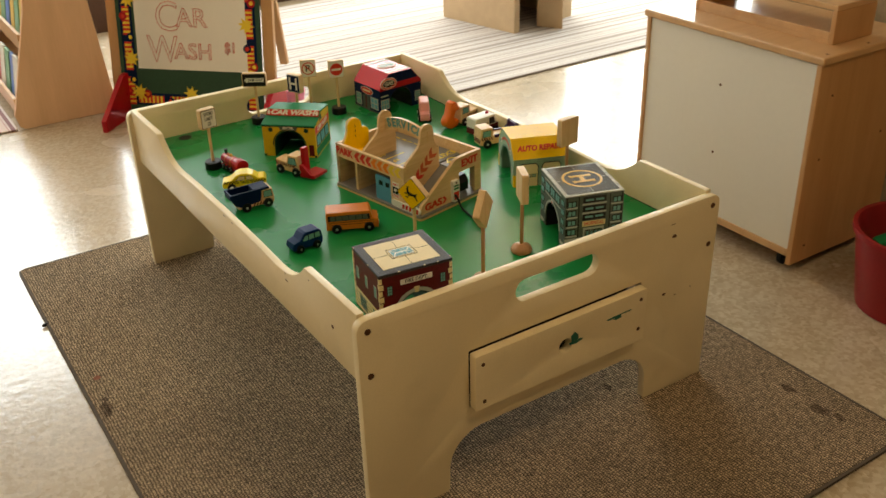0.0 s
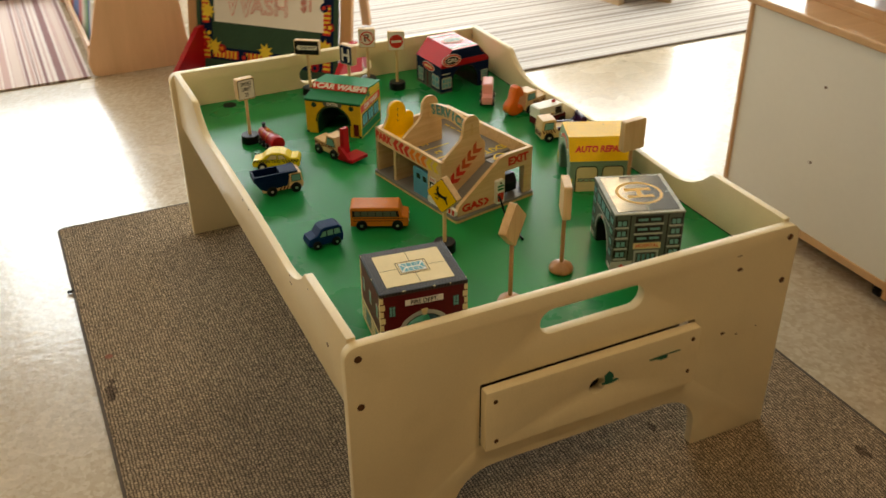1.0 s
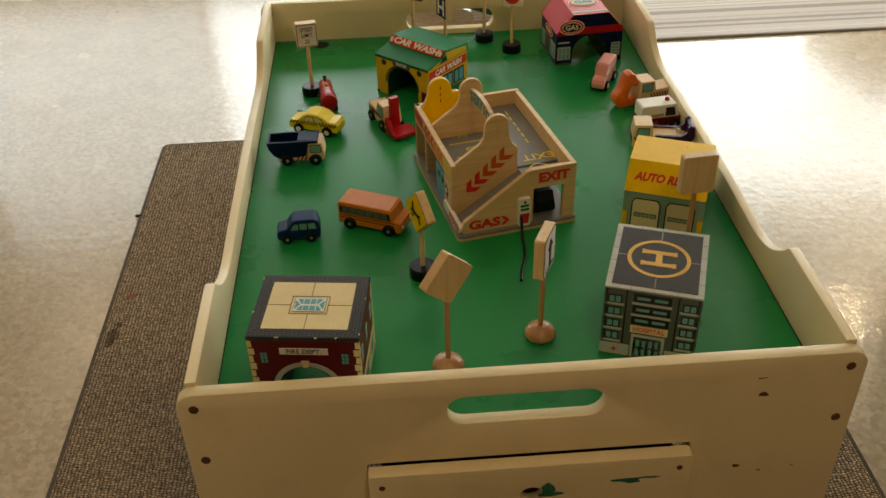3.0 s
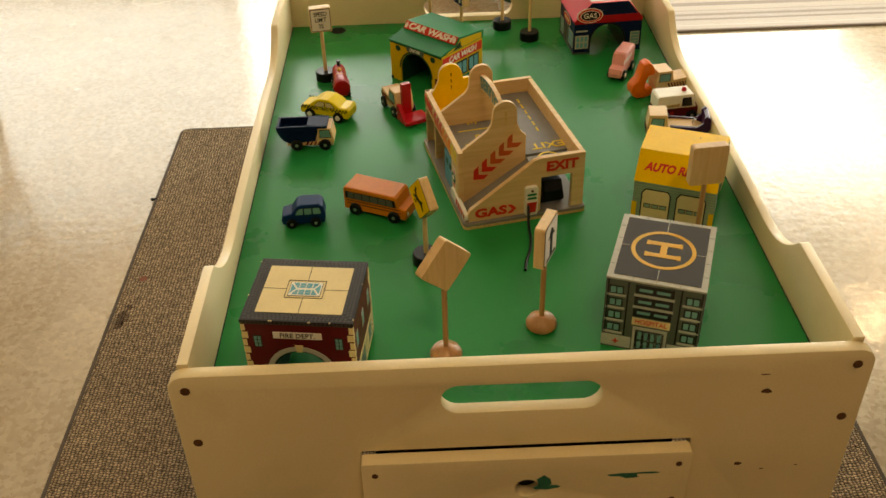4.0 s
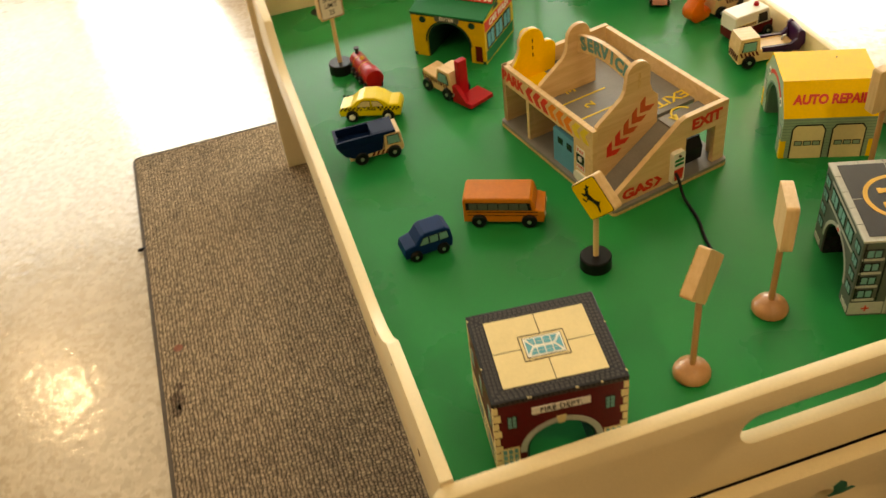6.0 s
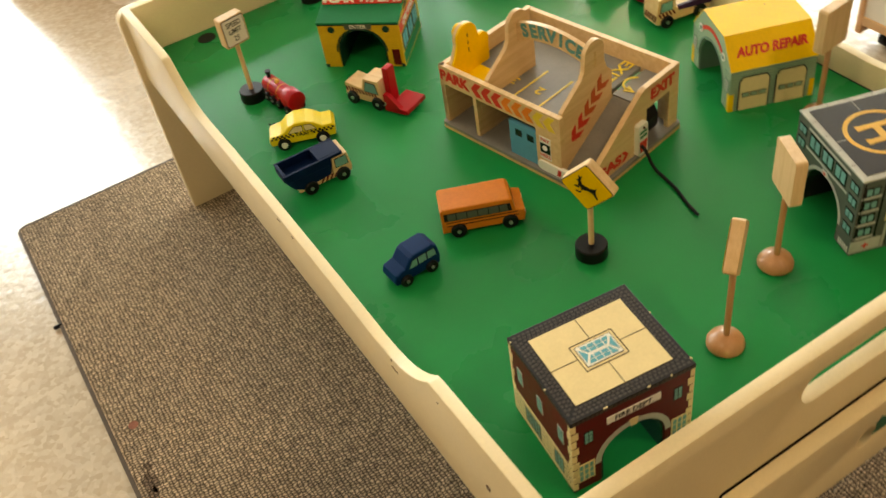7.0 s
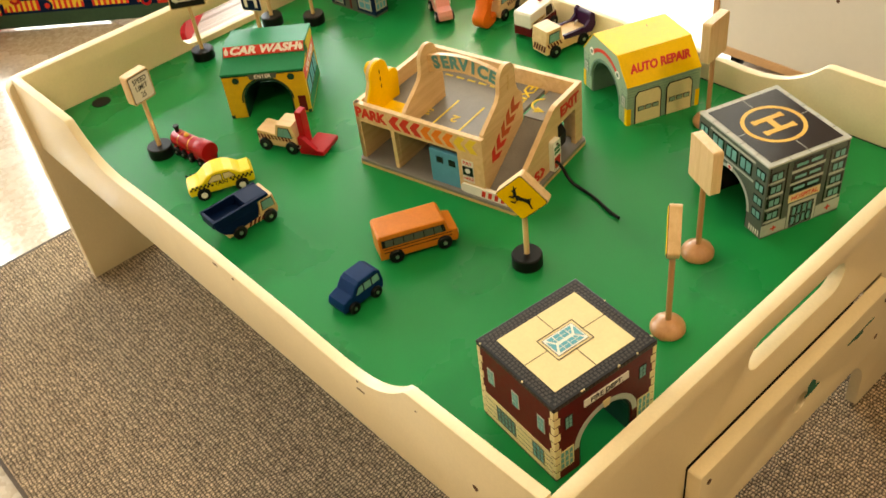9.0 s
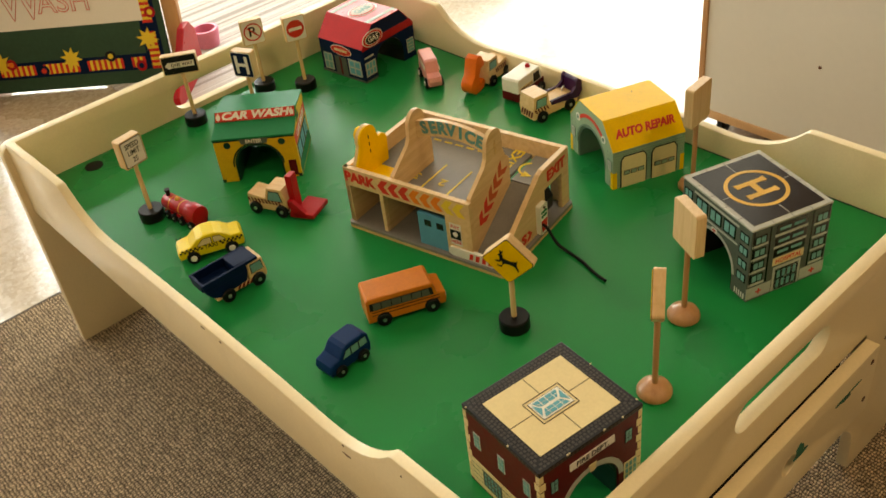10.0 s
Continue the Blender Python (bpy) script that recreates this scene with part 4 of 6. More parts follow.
def gas_station():
    w, d, h, e, s = 0.147, 0.126, 0.112, 0.072, 0.034
    t = thing("toy_gas_station", on_board(0.282, 1.12, 5.8), "navy wooden toy gas station with a red and white roof", "toy building", "toy buildings")
    a, ah = 0.04, 0.066
    part("body", prism([tunnel(w, h, a, ah, (s, e))], d, face(0, d / 2, 0), bevel=0.0005), NAVY, t)
    part("lining", prism([[(-a + 0.0008, 0)] + arc(0, ah - a, a - 0.0006, 180, 0, 14) + [(a - 0.0008, 0), (a - 0.003, 0)] + arc(0, ah - a, a - 0.003, 0, 180, 14) + [(-a + 0.003, 0)]], d - 0.004, face(0, d / 2 - 0.002, 0)), CHARCOAL, t, "dark lining of the archway")
    k = 0.0012
    for sg in (-1, 1):
        cap = [(sg * (w / 2 + k), e), (sg * (w / 2 - s - 0.0002), h + k), (sg * (w / 2 - s - 0.0002), h + 0.0001), (sg * (w / 2 - 0.0006), e)]
        part("roof_slope", prism([cap if sg > 0 else cap[::-1]], d + 0.0016, face(0, d / 2 + 0.0008, 0)), ROOFRED, t, "glossy red roof slope")
    roof = part("roof_top", box((-w / 2 + s, -d / 2 - 0.0008, h), (w / 2 - s, d / 2 + 0.0008, h + k)), ROOFTOP, t, "glossy red roof top with an oval badge")
    top = pose(0, 0, h + k)
    part("badge", shape(top, arc(0, 0, 0.034, 0, 350, 35, 0.024)), WHITE, roof)
    part("badge_ring", shape(top, arc(0, 0, 0.031, 0, 350, 35, 0.021), None, T), PRINTRED, roof)
    part("badge_centre", shape(top, arc(0, 0, 0.027, 0, 350, 35, 0.0175), None, 2 * T), PAPER, roof)
    text("lettering", "GAS", 0.021, top, PRINTTEAL, roof, 3 * T, bold=0.04)
    for y in (-0.05, 0.05):
        part("roof_stripe", plate(top, -w / 2 + s, y - 0.005, w / 2 - s, y + 0.005), STONELIGHT, roof)
    for f in (face(0, -d / 2, 0), face(0, d / 2, 180)):
        part("fascia", shape(f, [(-w / 2, 0.068), (w / 2, 0.068), (w / 2, 0.074), (w / 2 - 0.008, 0.084), (-w / 2 + 0.008, 0.084), (-w / 2, 0.074)]), RED, t)
        bd = part("badge", shape(f, arc(-0.042, 0.086, 0.028, 0, 350, 35, 0.0165), None, T), WHITE, t, "oval red badge with white ring")
        part("badge_ring", shape(f, arc(-0.042, 0.086, 0.026, 0, 350, 35, 0.0148), None, 2 * T), PRINTRED, bd)
        part("badge_ring", shape(f, arc(-0.042, 0.086, 0.021, 0, 350, 35, 0.0115), None, 3 * T), WHITE, bd)
        part("badge_ring", shape(f, arc(-0.042, 0.086, 0.0195, 0, 350, 35, 0.0102), None, 4 * T), CHARCOAL, bd)
        text("lettering", "GAS", 0.0155, f @ pose(-0.042, 0.086, 0), WHITE, bd, 5 * T)
        sash(f, -0.0565, 0.027, 0.029, 0.03, STONELIGHT, SKYBLUE, t, 2, 3)
        part("name_bar", plate(f, -0.07, 0.05, -0.045, 0.0535), STONELIGHT, t)
        sash(f, 0.0595, 0.028, 0.02, 0.03, STONELIGHT, TEAL, t, 4, 1)
        part("base_band", plate(f, -w / 2, 0, -a - 0.001, 0.004), STONE, t)
    for f in (face(-w / 2, 0, -90), face(w / 2, 0, 90)):
        bd = part("badge", shape(f, arc(0.0, 0.057, 0.03, 0, 350, 35, 0.011)), WHITE, t, "oval red badge with white ring")
        part("badge_ring", shape(f, arc(0.0, 0.057, 0.0282, 0, 350, 35, 0.0095), None, T), PRINTRED, bd)
        part("badge_bar", plate(f, -0.018, 0.055, 0.018, 0.06, None, 2 * T), BUFF, bd)
        sash(f, 0.035, 0.027, 0.036, 0.034, STONELIGHT, SKYBLUE, t, 2, 2)
        sash(f, -0.042, 0.025, 0.026, 0.036, STONELIGHT, TEAL, t, 2, 2)
        part("door", plate(f, -0.022, 0.003, 0.012, 0.042), STONE, t)
        part("door_post", plate(f, -0.008, 0.003, -0.003, 0.042, None, T), MAROON, t)
        part("base_band", plate(f, -d / 2, 0, d / 2, 0.004, None, T), STONE, t)
    return t


def car_wash():
    w, d, h, e = 0.14, 0.126, 0.118, 0.084
    t = thing("toy_car_wash", on_board(-0.08, 0.972, -43.0), "ochre and green wooden toy car wash with red sign", "toy building", "toy buildings")
    a, ah = 0.042, 0.072
    part("body", prism([tunnel(w, e, a, ah)], d, face(0, d / 2, 0), bevel=0.0005), OCHRE, t)
    part("lining", prism([[(-a + 0.0008, 0)] + arc(0, ah - a, a - 0.0006, 180, 0, 14) + [(a - 0.0008, 0), (a - 0.003, 0)] + arc(0, ah - a, a - 0.003, 0, 180, 14) + [(-a + 0.003, 0)]], d - 0.004, face(0, d / 2 - 0.002, 0)), DEEPGREEN, t, "dark green lining of the archway")
    part("curtain", prism([[(-a + 0.003, 0.001)] + arc(0, ah - a, a - 0.003, 180, 0, 14) + [(a - 0.003, 0.001)]], 0.002, face(0, d / 2 - 0.01, 0)), DEEPGREEN, t, "dark green curtain at the back")
    # stepped roof: a lower slope, a leaning sign strip, a top that falls gently to the back
    sec = [(-d / 2 - 0.003, e), (-d / 2 - 0.003, e + 0.003), (-0.021, e + 0.011), (-0.009, e + 0.024), (d / 2 + 0.003, e + 0.016), (d / 2 + 0.003, e)]
    roof = part("roof", prism([sec], w + 0.002, face(w / 2 + 0.001, 0, 90) @ pose(0, 0, -w - 0.002), bevel=0.0008), CARGREEN, t, "green stepped roof")
    m = face(0, -0.015, 0) @ pose(0, e + 0.0175, 0.0004, -43)
    sg = part("sign", box((-w / 2 + 0.001, -0.0085, -0.004), (w / 2 - 0.001, 0.0085, 0.0015), 0.0005, m), PRINTRED, roof, "red name board with white letters")
    text("lettering", "CAR WASH", 0.0178, m, WHITE, sg, 0.0016, sx=1.28, shear=0.2, bold=0.045)
    for x in (-0.064, 0.064):
        part("drop_print", shape(m, [(x, 0.007), (x - 0.004, 0), (x - 0.002, -0.006), (x + 0.003, -0.006), (x + 0.004, 0)], None, 0.0015), WHITE, sg)
    for f in (face(0, -d / 2, 0), face(0, d / 2, 180)):
        part("cornice", plate(f, -w / 2, e - 0.004, w / 2, e), DEEPGREEN, t)
        part("arch_trim", shape(f, arc(0, ah - a, a + 0.003, 0, 180, 20) + arc(0, ah - a, a + 0.0005, 180, 0, 20)), DEEPGREEN, t)
        sg = part("sign", shape(f, [(-0.022, 0.0725), (0.022, 0.0725), (0.025, 0.0825), (-0.025, 0.0825)], None, T), STONE, t)
        text("lettering", "ENTER", 0.0095, f @ pose(0, 0.0777, 0), PAPER, sg, 2 * T)
        for x in (-0.047, 0.047):
            part("round_print", shape(f, arc(x, 0.0725, 0.0062, 0, 330, 11), None, T), DEEPGREEN, t)
        part("door", plate(f, 0.051, 0.004, 0.064, 0.034), MAROON, t)
        for x in (-w / 2 + 0.003, w / 2 - 0.003):
            part("corner_post", plate(f, x - 0.003, 0, x + 0.003, 0.006), DEEPGREEN, t)
    for f, q in ((face(-w / 2, 0, -90), -1), (face(w / 2, 0, 90), 1)):
        sg = part("sign", plate(f, -d / 2 + 0.003, e - 0.023, d / 2 - 0.003, e - 0.005), PRINTRED, t)
        text("lettering", "CAR WASH", 0.0165, f @ pose(0, e - 0.014, 0), WHITE, sg, T, sx=1.0, shear=0.2, bold=0.03)
        gable = [(q * -0.052, e + 0.002), (q * 0.058, e + 0.002), (q * 0.058, e + 0.013), (q * -0.007, e + 0.02), (q * -0.018, e + 0.009)]
        part("gable_print", shape(f, gable if q > 0 else gable[::-1], None, 0.001), OCHRE, t)
        vent = [(q * -0.03, e + 0.003), (q * -0.004, e + 0.003), (q * -0.008, e + 0.016)]
        part("vent_print", shape(f, vent if q > 0 else vent[::-1], None, 0.001 + T), DEEPGREEN, t)
        for x in (-0.038, -0.002, 0.034):
            sash(f, x, 0.041, 0.033, 0.032, INK, SKYBLUE, t, 1, 2)
        part("plinth", plate(f, -d / 2 + 0.004, 0.003, d / 2 - 0.004, 0.023), CARGREEN, t)
    return t


def chevrons(f, x0, y0, n, pitch, size, mats, parent, lift=0.0, flip=1, diag=0.0):
    for k in range(n):
        x, y = x0 + k * pitch, y0 + k * diag
        q = size
        loop = [(x, y), (x + flip * q * 0.8, y + q), (x + flip * q * 1.85, y + q), (x + flip * q * 1.05, y), (x + flip * q * 1.85, y - q), (x + flip * q * 0.8, y - q)]
        part("chevron", shape(f, loop if flip < 0 else loop[::-1], None, lift), mats[min(k, len(mats) - 1)], parent)


def service_station():
    w, d, deck, rim = 0.197, 0.282, 0.084, 0.11
    t = thing("toy_service_station", on_board(-0.047, 0.418, 12.2), "plywood toy service station with ramp and parking deck", "toy garage")
    part("base", prism([rounded(-0.006, -0.006, w + 0.004, d + 0.004, 0.008, 4)], 0.01, bevel=0.001), ASPHALT, t, "grey painted base board")
    part("base_edge", prism([rounded(-0.0062, -0.0062, w + 0.0042, d + 0.0042, 0.008, 4)], 0.005), PLY, t)
    th = 0.0085
    # long side with the bays
    left = face(0, d, -90)
    loop = [(0, 0.01), (0.0075, 0.01), (0.0075, 0.078), (0.066, 0.078), (0.066, 0.01), (0.073, 0.01), (0.073, 0.078), (0.187, 0.078), (0.187, 0.01), (0.232, 0.01), (0.232, rim), (0, rim)]
    side = part("side_wall", prism([loop], th, left @ pose(0, 0, -th), bevel=0.0006), TOYWOOD, t)
    text("lettering", "PARK", 0.0235, left @ pose(0.031, 0.0945, 0), PRINTRED, side, T, sx=1.0, bold=0.045)
    chevrons(left, 0.066, 0.0945, 8, 0.0195, 0.0115, (PRINTRED, PRINTRED, PRINTRED, PRINTORANGE, PRINTORANGE, PRINTORANGE, PRINTYELLOW, PRINTYELLOW), side)
    part("divider", box((th, d - 0.0735, 0.01), (w * 0.55, d - 0.066, deck - 0.006)), TOYWOOD, t)
    dr = part("bay_door", box((0.001, d - 0.187, 0.01), (0.007, d - 0.135, 0.068), 0.0005), GREYBLUE, t, "blue painted garage door")
    for y in (d - 0.153, d - 0.175):
        part("pane", box((0.0004, y - 0.006, 0.047), (0.0014, y + 0.006, 0.058)), CHARCOAL, dr)
    pay = part("pay_panel", plate(left, 0.194, 0.03, 0.214, 0.068), WHITE, t)
    part("pay_picture", plate(left, 0.195, 0.041, 0.213, 0.057, None, T), CHARCOAL, pay)
    part("pay_badge", shape(left, arc(0.204, 0.05, 0.0045, 0, 315, 7), None, 2 * T), PAPER, pay)
    text("lettering", "PAY", 0.009, left @ pose(0.204, 0.0625, 0), PRINTRED, pay, T)
    text("lettering", "HERE", 0.008, left @ pose(0.204, 0.0355, 0), PRINTRED, pay, T)
    bar = part("barrier", prism([rounded(0.19, 0.0105, 0.281, 0.026, 0.007, 5)], 0.006, left @ pose(0, 0, -0.003)), WHITE, t, "white barrier with red bars")
    for k in range(5):
        x = 0.226 + k * 0.011
        part("bar_print", shape(left, [(x, 0.013), (x + 0.006, 0.013), (x + 0.008, 0.0235), (x + 0.002, 0.0235)], None, 0.003), PRINTRED, bar)
    # short side with ramp wall, pump and way out
    front = face(0, 0, 0)
    loop = [(0.004, 0.01), (0.124, 0.01), (0.124, 0.074), (0.176, 0.074), (0.176, 0.01), (w, 0.01), (w, rim), (0.122, rim)] + [(0.112, rim - 0.003), (0.006, 0.032), (0.002, 0.024)]
    fw = part("front_wall", prism([loop], th, front @ pose(0, 0, -th), bevel=0.0006), TOYWOOD, t)
    text("lettering", "GAS", 0.022, front @ pose(0.04, 0.024, 0), PRINTRED, fw, T, sx=1.3, bold=0.045)
    part("chevron", shape(front, [(0.068, 0.016), (0.076, 0.024), (0.068, 0.032), (0.075, 0.032), (0.083, 0.024), (0.075, 0.016)]), PRINTRED, fw)
    text("lettering", "EXIT", 0.0235, front @ pose(0.158, 0.0925, 0), PRINTRED, fw, T, sx=1.1, bold=0.045)
    pump = part("gas_pump", prism([rounded(0.096, 0.0105, 0.117, 0.063, 0.004, 4)], 0.008, front, bevel=0.0008), WHITE, t, "white gas pump with red panel")
    part("pump_panel", shape(front, [(0.1, 0.016), (0.113, 0.016), (0.115, 0.035), (0.098, 0.035)], None, 0.008), PRINTRED, pump)
    for z in (0.041, 0.048):
        part("pump_dial", plate(front, 0.099, z, 0.114, z + 0.004, None, 0.008), CARGREEN, pump)
    part("pump_nut", lathe([(0.002, 0), (0.002, 0.002)], front @ pose(0.1065, 0.057, 0.008), seg=8), SCREW, pump)
    part("back_wall", box((0, d - th, 0.01), (w, d, rim), 0.0006), TOYWOOD, t)
    back = part("right_wall", prism([[(0, 0.01), (0.02, 0.01), (0.02, 0.075), (0.1, 0.075), (0.1, 0.01), (d - 0.02, 0.01), (d - 0.02, rim), (0, rim)]], th, face(w, th, 90) @ pose(0, 0, -th), bevel=0.0006), TOYWOOD, t)
    dk = part("deck", box((th, 0.0595, deck - 0.006), (w - th, d - th, deck)), ASPHALT, t, "grey printed parking deck")
    part("deck", box((0.115, th, deck - 0.006), (w - th, 0.052, deck)), ASPHALT, t, "grey printed parking deck")
    top = pose(0, 0, deck)
    for y in (0.115, 0.1615):
        part("bay_line", plate(top, 0.03, y, 0.106, y + 0.0026), PRINTYELLOW, dk)
    for k in range(6):
        y = 0.128 + k * 0.021
        part("lane_dash", plate(top, 0.16, y, 0.1632, y + 0.014), PRINTYELLOW, dk)
    text("lettering", "2", 0.022, top @ pose(0.062, 0.14, 0, 0, 0, 90), PRINTYELLOW, dk, T, sx=1.2)
    text("lettering", "3", 0.022, top @ pose(0.061, 0.187, 0, 0, 0, 90), PRINTYELLOW, dk, T, sx=1.2)
    text("lettering", "EXIT", 0.026, top @ pose(0.162, 0.08, 0, 0, 0, 180), PRINTYELLOW, dk, T, sx=1.1)
    part("arrow", prism([arc(0.15, 0.04, 0.018, 20, 190, 10) + arc(0.15, 0.04, 0.0145, 190, 20, 10)], 0.0004, top @ pose(0, 0, T)), PRINTYELLOW, dk)
    part("arrow_head", prism([[(0.127, 0.044), (0.142, 0.044), (0.134, 0.028)]], 0.0004, top @ pose(0, 0, T)), PRINTYELLOW, dk)
    # ramp
    rp = prism([[(0.002, 0.0105), (0.118, deck - 0.001), (0.118, deck - 0.007), (0.012, 0.0105)]], 0.043, face(0, 0.0515, 0), bevel=0)
    part("ramp", rp, ASPHALT, t, "grey ramp up to the deck")
    # two tall scalloped partitions and the sign arch between them
    def hump(x1, z0):
        r = 0.02
        c = (0.078, 0.19 - r)
        return [(th, z0), (x1, z0), (x1, 0.125), (0.104, 0.135), (0.0985, 0.15)] + arc(c[0], c[1], r, 0, 180, 12) + [(0.056, 0.152), (0.05, 0.142), (0.03, 0.128), (th, 0.113)]
    p2 = part("partition", prism([hump(0.114, 0.0105)], 0.007, face(0, 0.059, 0), bevel=0.001), TOYWOOD, t, "tall scalloped plywood partition", smooth=False)
    slope = face(0, 0.052, 0) @ pose(0.03, 0.06, 0, 0, 0, 42)
    for k in range(5):
        x = k * 0.019
        part("chevron", shape(slope, [(x - 0.006, 0), (x + 0.006, 0.0125), (x + 0.017, 0.0125), (x + 0.006, 0), (x + 0.017, -0.0125), (x + 0.006, -0.0125)][::-1]), (PRINTRED, PRINTRED, FADEDRED, FADEDRED, FADEDRED)[k], p2)
    part("slot", box((0.077, 0.0515, 0.15), (0.081, 0.0525, 0.172)), PLY, p2)
    part("partition", prism([hump(0.108, deck)], 0.007, face(0, 0.195, 0), bevel=0.001), TOYWOOD, t, "tall scalloped plywood partition")
    sf = face(0.0745, 0.123, -90)
    ca = arc(0, -0.006, 0.19, 110.5, 69.5, 14)
    ci = arc(0, -0.006, 0.164, 66, 114, 14)
    sgn = part("sign_arch", prism([[(x, y) for x, y in ca] + [(x, y) for x, y in ci]], 0.007, sf @ pose(0, 0, -0.007)), TOYWOOD, t, "arched wooden sign with teal letters")
    for k, ch in enumerate("SERVICE"):
        ang = 16 - k * 5.33
        m = sf @ pose(0, -0.006, 0) @ pose(0, 0, 0, 0, 0, ang) @ pose(0, 0.178, 0)
        text("lettering", ch, 0.027, m, PRINTTEAL, sgn, T, sx=0.95, bold=0.045)
    # yellow corner piece on the deck
    f = face(0, 0.262, 0)
    hz = [(th, deck), (0.082, deck), (0.084, 0.108)] + arc(0.071, 0.121, 0.014, -20, 115, 8) + arc(0.042, 0.143, 0.021, 5, 195, 12) + [(0.0185, 0.129), (0.013, 0.118), (th, 0.112)]
    ys = part("yellow_sign", prism([hz], 0.004, f, bevel=0.0006), YELLOW, t, "yellow scalloped road sign plate")
    part("backing", prism([hz], 0.005, f @ pose(0, 0, -0.005)), TOYWOOD, ys)
    part("knob", lathe([(0.011, 0), (0.011, 0.01)], face(0.042, 0.267, 180, 0.147)), YELLOW, ys)
    b = bmesh.new()
    for k in range(3):
        plate(f, 0.042, 0.118 + k * 0.012, 0.0435, 0.124 + k * 0.012, b, 0.004)
    part("lane_print", b, INK, ys)
    part("deck_corner", prism([[(th, 0.2), (0.062, 0.2), (0.062, 0.258), (th, 0.258)]], 0.0008, top), YELLOW, dk)
    for r in (0.03, 0.018):
        part("road_stripe", prism([arc(th + 0.002, 0.202, r, 0, 90, 10) + arc(th + 0.002, 0.202, r - 0.006, 90, 0, 10)], 0.0004, pose(0, 0, deck + 0.0008)), PRINTRED, dk)
    # hose that lies out on the board
    part("hose", tube([(0.1, -0.0095, 0.03), (0.097, -0.02, 0.028), (0.093, -0.035, 0.008), (0.09, -0.055, 0.003), (0.08, -0.085, 0.0026), (0.064, -0.112, 0.0026), (0.055, -0.135, 0.003)], 0.0024), BLACK, t, "black pump hose", smooth=True)
    return t


fire_station()
hospital()
auto_repair()
gas_station()
car_wash()
service_station()


# ---- toy vehicles: x is ahead, y to the left, wheels stand on z = 0 ----
def wheel(parent, x, y, r, side, hub=STEEL, wide=0.008):
    m = pose(x, y, r) @ pose(0, 0, 0, 90 if side < 0 else -90)
    w = part("wheel", lathe([(r * 0.55, -wide / 2), (r * 0.92, -wide / 2), (r, -wide / 2 + 0.001), (r, wide / 2 - 0.0015), (r * 0.9, wide / 2), (r * 0.5, wide / 2 - 0.0008)], m, seg=20), RUBBER, parent, smooth=True)
    h = 0.5 if hub is WHITE else 0.28
    part("hub", lathe([(r * h, wide / 2 - 0.001), (r * h * 0.93, wide / 2 + 0.0006), (r * h * 0.43, wide / 2 + 0.0012)], m, seg=14), hub, w, smooth=True)
    return w


def wheels(t, xs, half, r, hub=STEEL):
    for x in xs:
        for s in (-1, 1):
            wheel(t, x, s * half, r, s, hub)


def block(t, name, loop, width, material, label="", bevel=0.0018):
    """A body cut from a board along its side outline (x, z)."""
    return part(name, prism([loop], width, face(0, width / 2, 0), bevel=bevel), material, t, label)


def glaze(t, loop, half, material=TEAL, rim=INK):
    for yaw, s in ((0, 1), (180, -1)):
        f = face(0, -half if yaw == 0 else half, yaw)
        lp = [(s * x, z) for x, z in loop]
        lp = lp if s > 0 else lp[::-1]
        cx, cz = sum(p[0] for p in lp) / len(lp), sum(p[1] for p in lp) / len(lp)
        w = part("window", shape(f, [(cx + (x - cx) * 1.12, cz + (z - cz) * 1.18) for x, z in lp]), rim, t)
        part("pane", shape(f, lp, None, T), material, w)


def slats(t, x0, z0, n, pitch, half, material, lean=0.004, hgt=0.008, wide=0.0035):
    for yaw, s in ((0, 1), (180, -1)):
        f = face(0, -half if yaw == 0 else half, yaw)
        b = bmesh.new()
        for k in range(n):
            x = x0 + k * pitch
            q = [(x, z0), (x + wide, z0), (x + wide + lean, z0 + hgt), (x + lean, z0 + hgt)]
            q = [(s * u, v) for u, v in q]
            shape(f, q if s > 0 else q[::-1], b)
        part("stripe_print", b, material, t)


def toy(name, x, y, yaw, label):
    return thing(name, on_board(x, y, yaw), label, "toy vehicle", "toy vehicles")


def bus():
    t = toy("toy_bus", -0.187, 0.478, -25.0, "orange wooden toy school bus with printed windows")
    hw = 0.023
    block(t, "body", [(-0.056, 0.007), (0.056, 0.007), (0.058, 0.016), (0.057, 0.027), (0.045, 0.03), (0.041, 0.046), (0.037, 0.0485), (-0.053, 0.0485), (-0.056, 0.045)], 2 * hw, ORANGE, "", 0.0025)
    glaze(t, [(-0.047, 0.03), (0.035, 0.03), (0.033, 0.041), (-0.047, 0.041)], hw, STONE)
    for yaw in (0, 180):
        f = face(0, -hw if yaw == 0 else hw, yaw)
        b = bmesh.new()
        plate(f, -0.05, 0.025, 0.048, 0.026, b), plate(f, -0.05, 0.0195, 0.048, 0.0205, b)
        for k in range(6):
            x = (-0.036 + k * 0.0145) * (1 if yaw == 0 else -1)
            plate(f, x, 0.0295, x + 0.0012, 0.042, b, 0, 2.4 * T)
        part("line_print", b, INK, t)
    fr = face(0.0575, 0, 90)
    for y in (-0.016, 0.016):
        part("headlight", lathe([(0.0035, 0), (0.003, 0.0012)], fr @ pose(y, 0.018, 0), seg=12), WHITE, t)
    wheels(t, (-0.034, 0.036), hw + 0.0005, 0.0108)


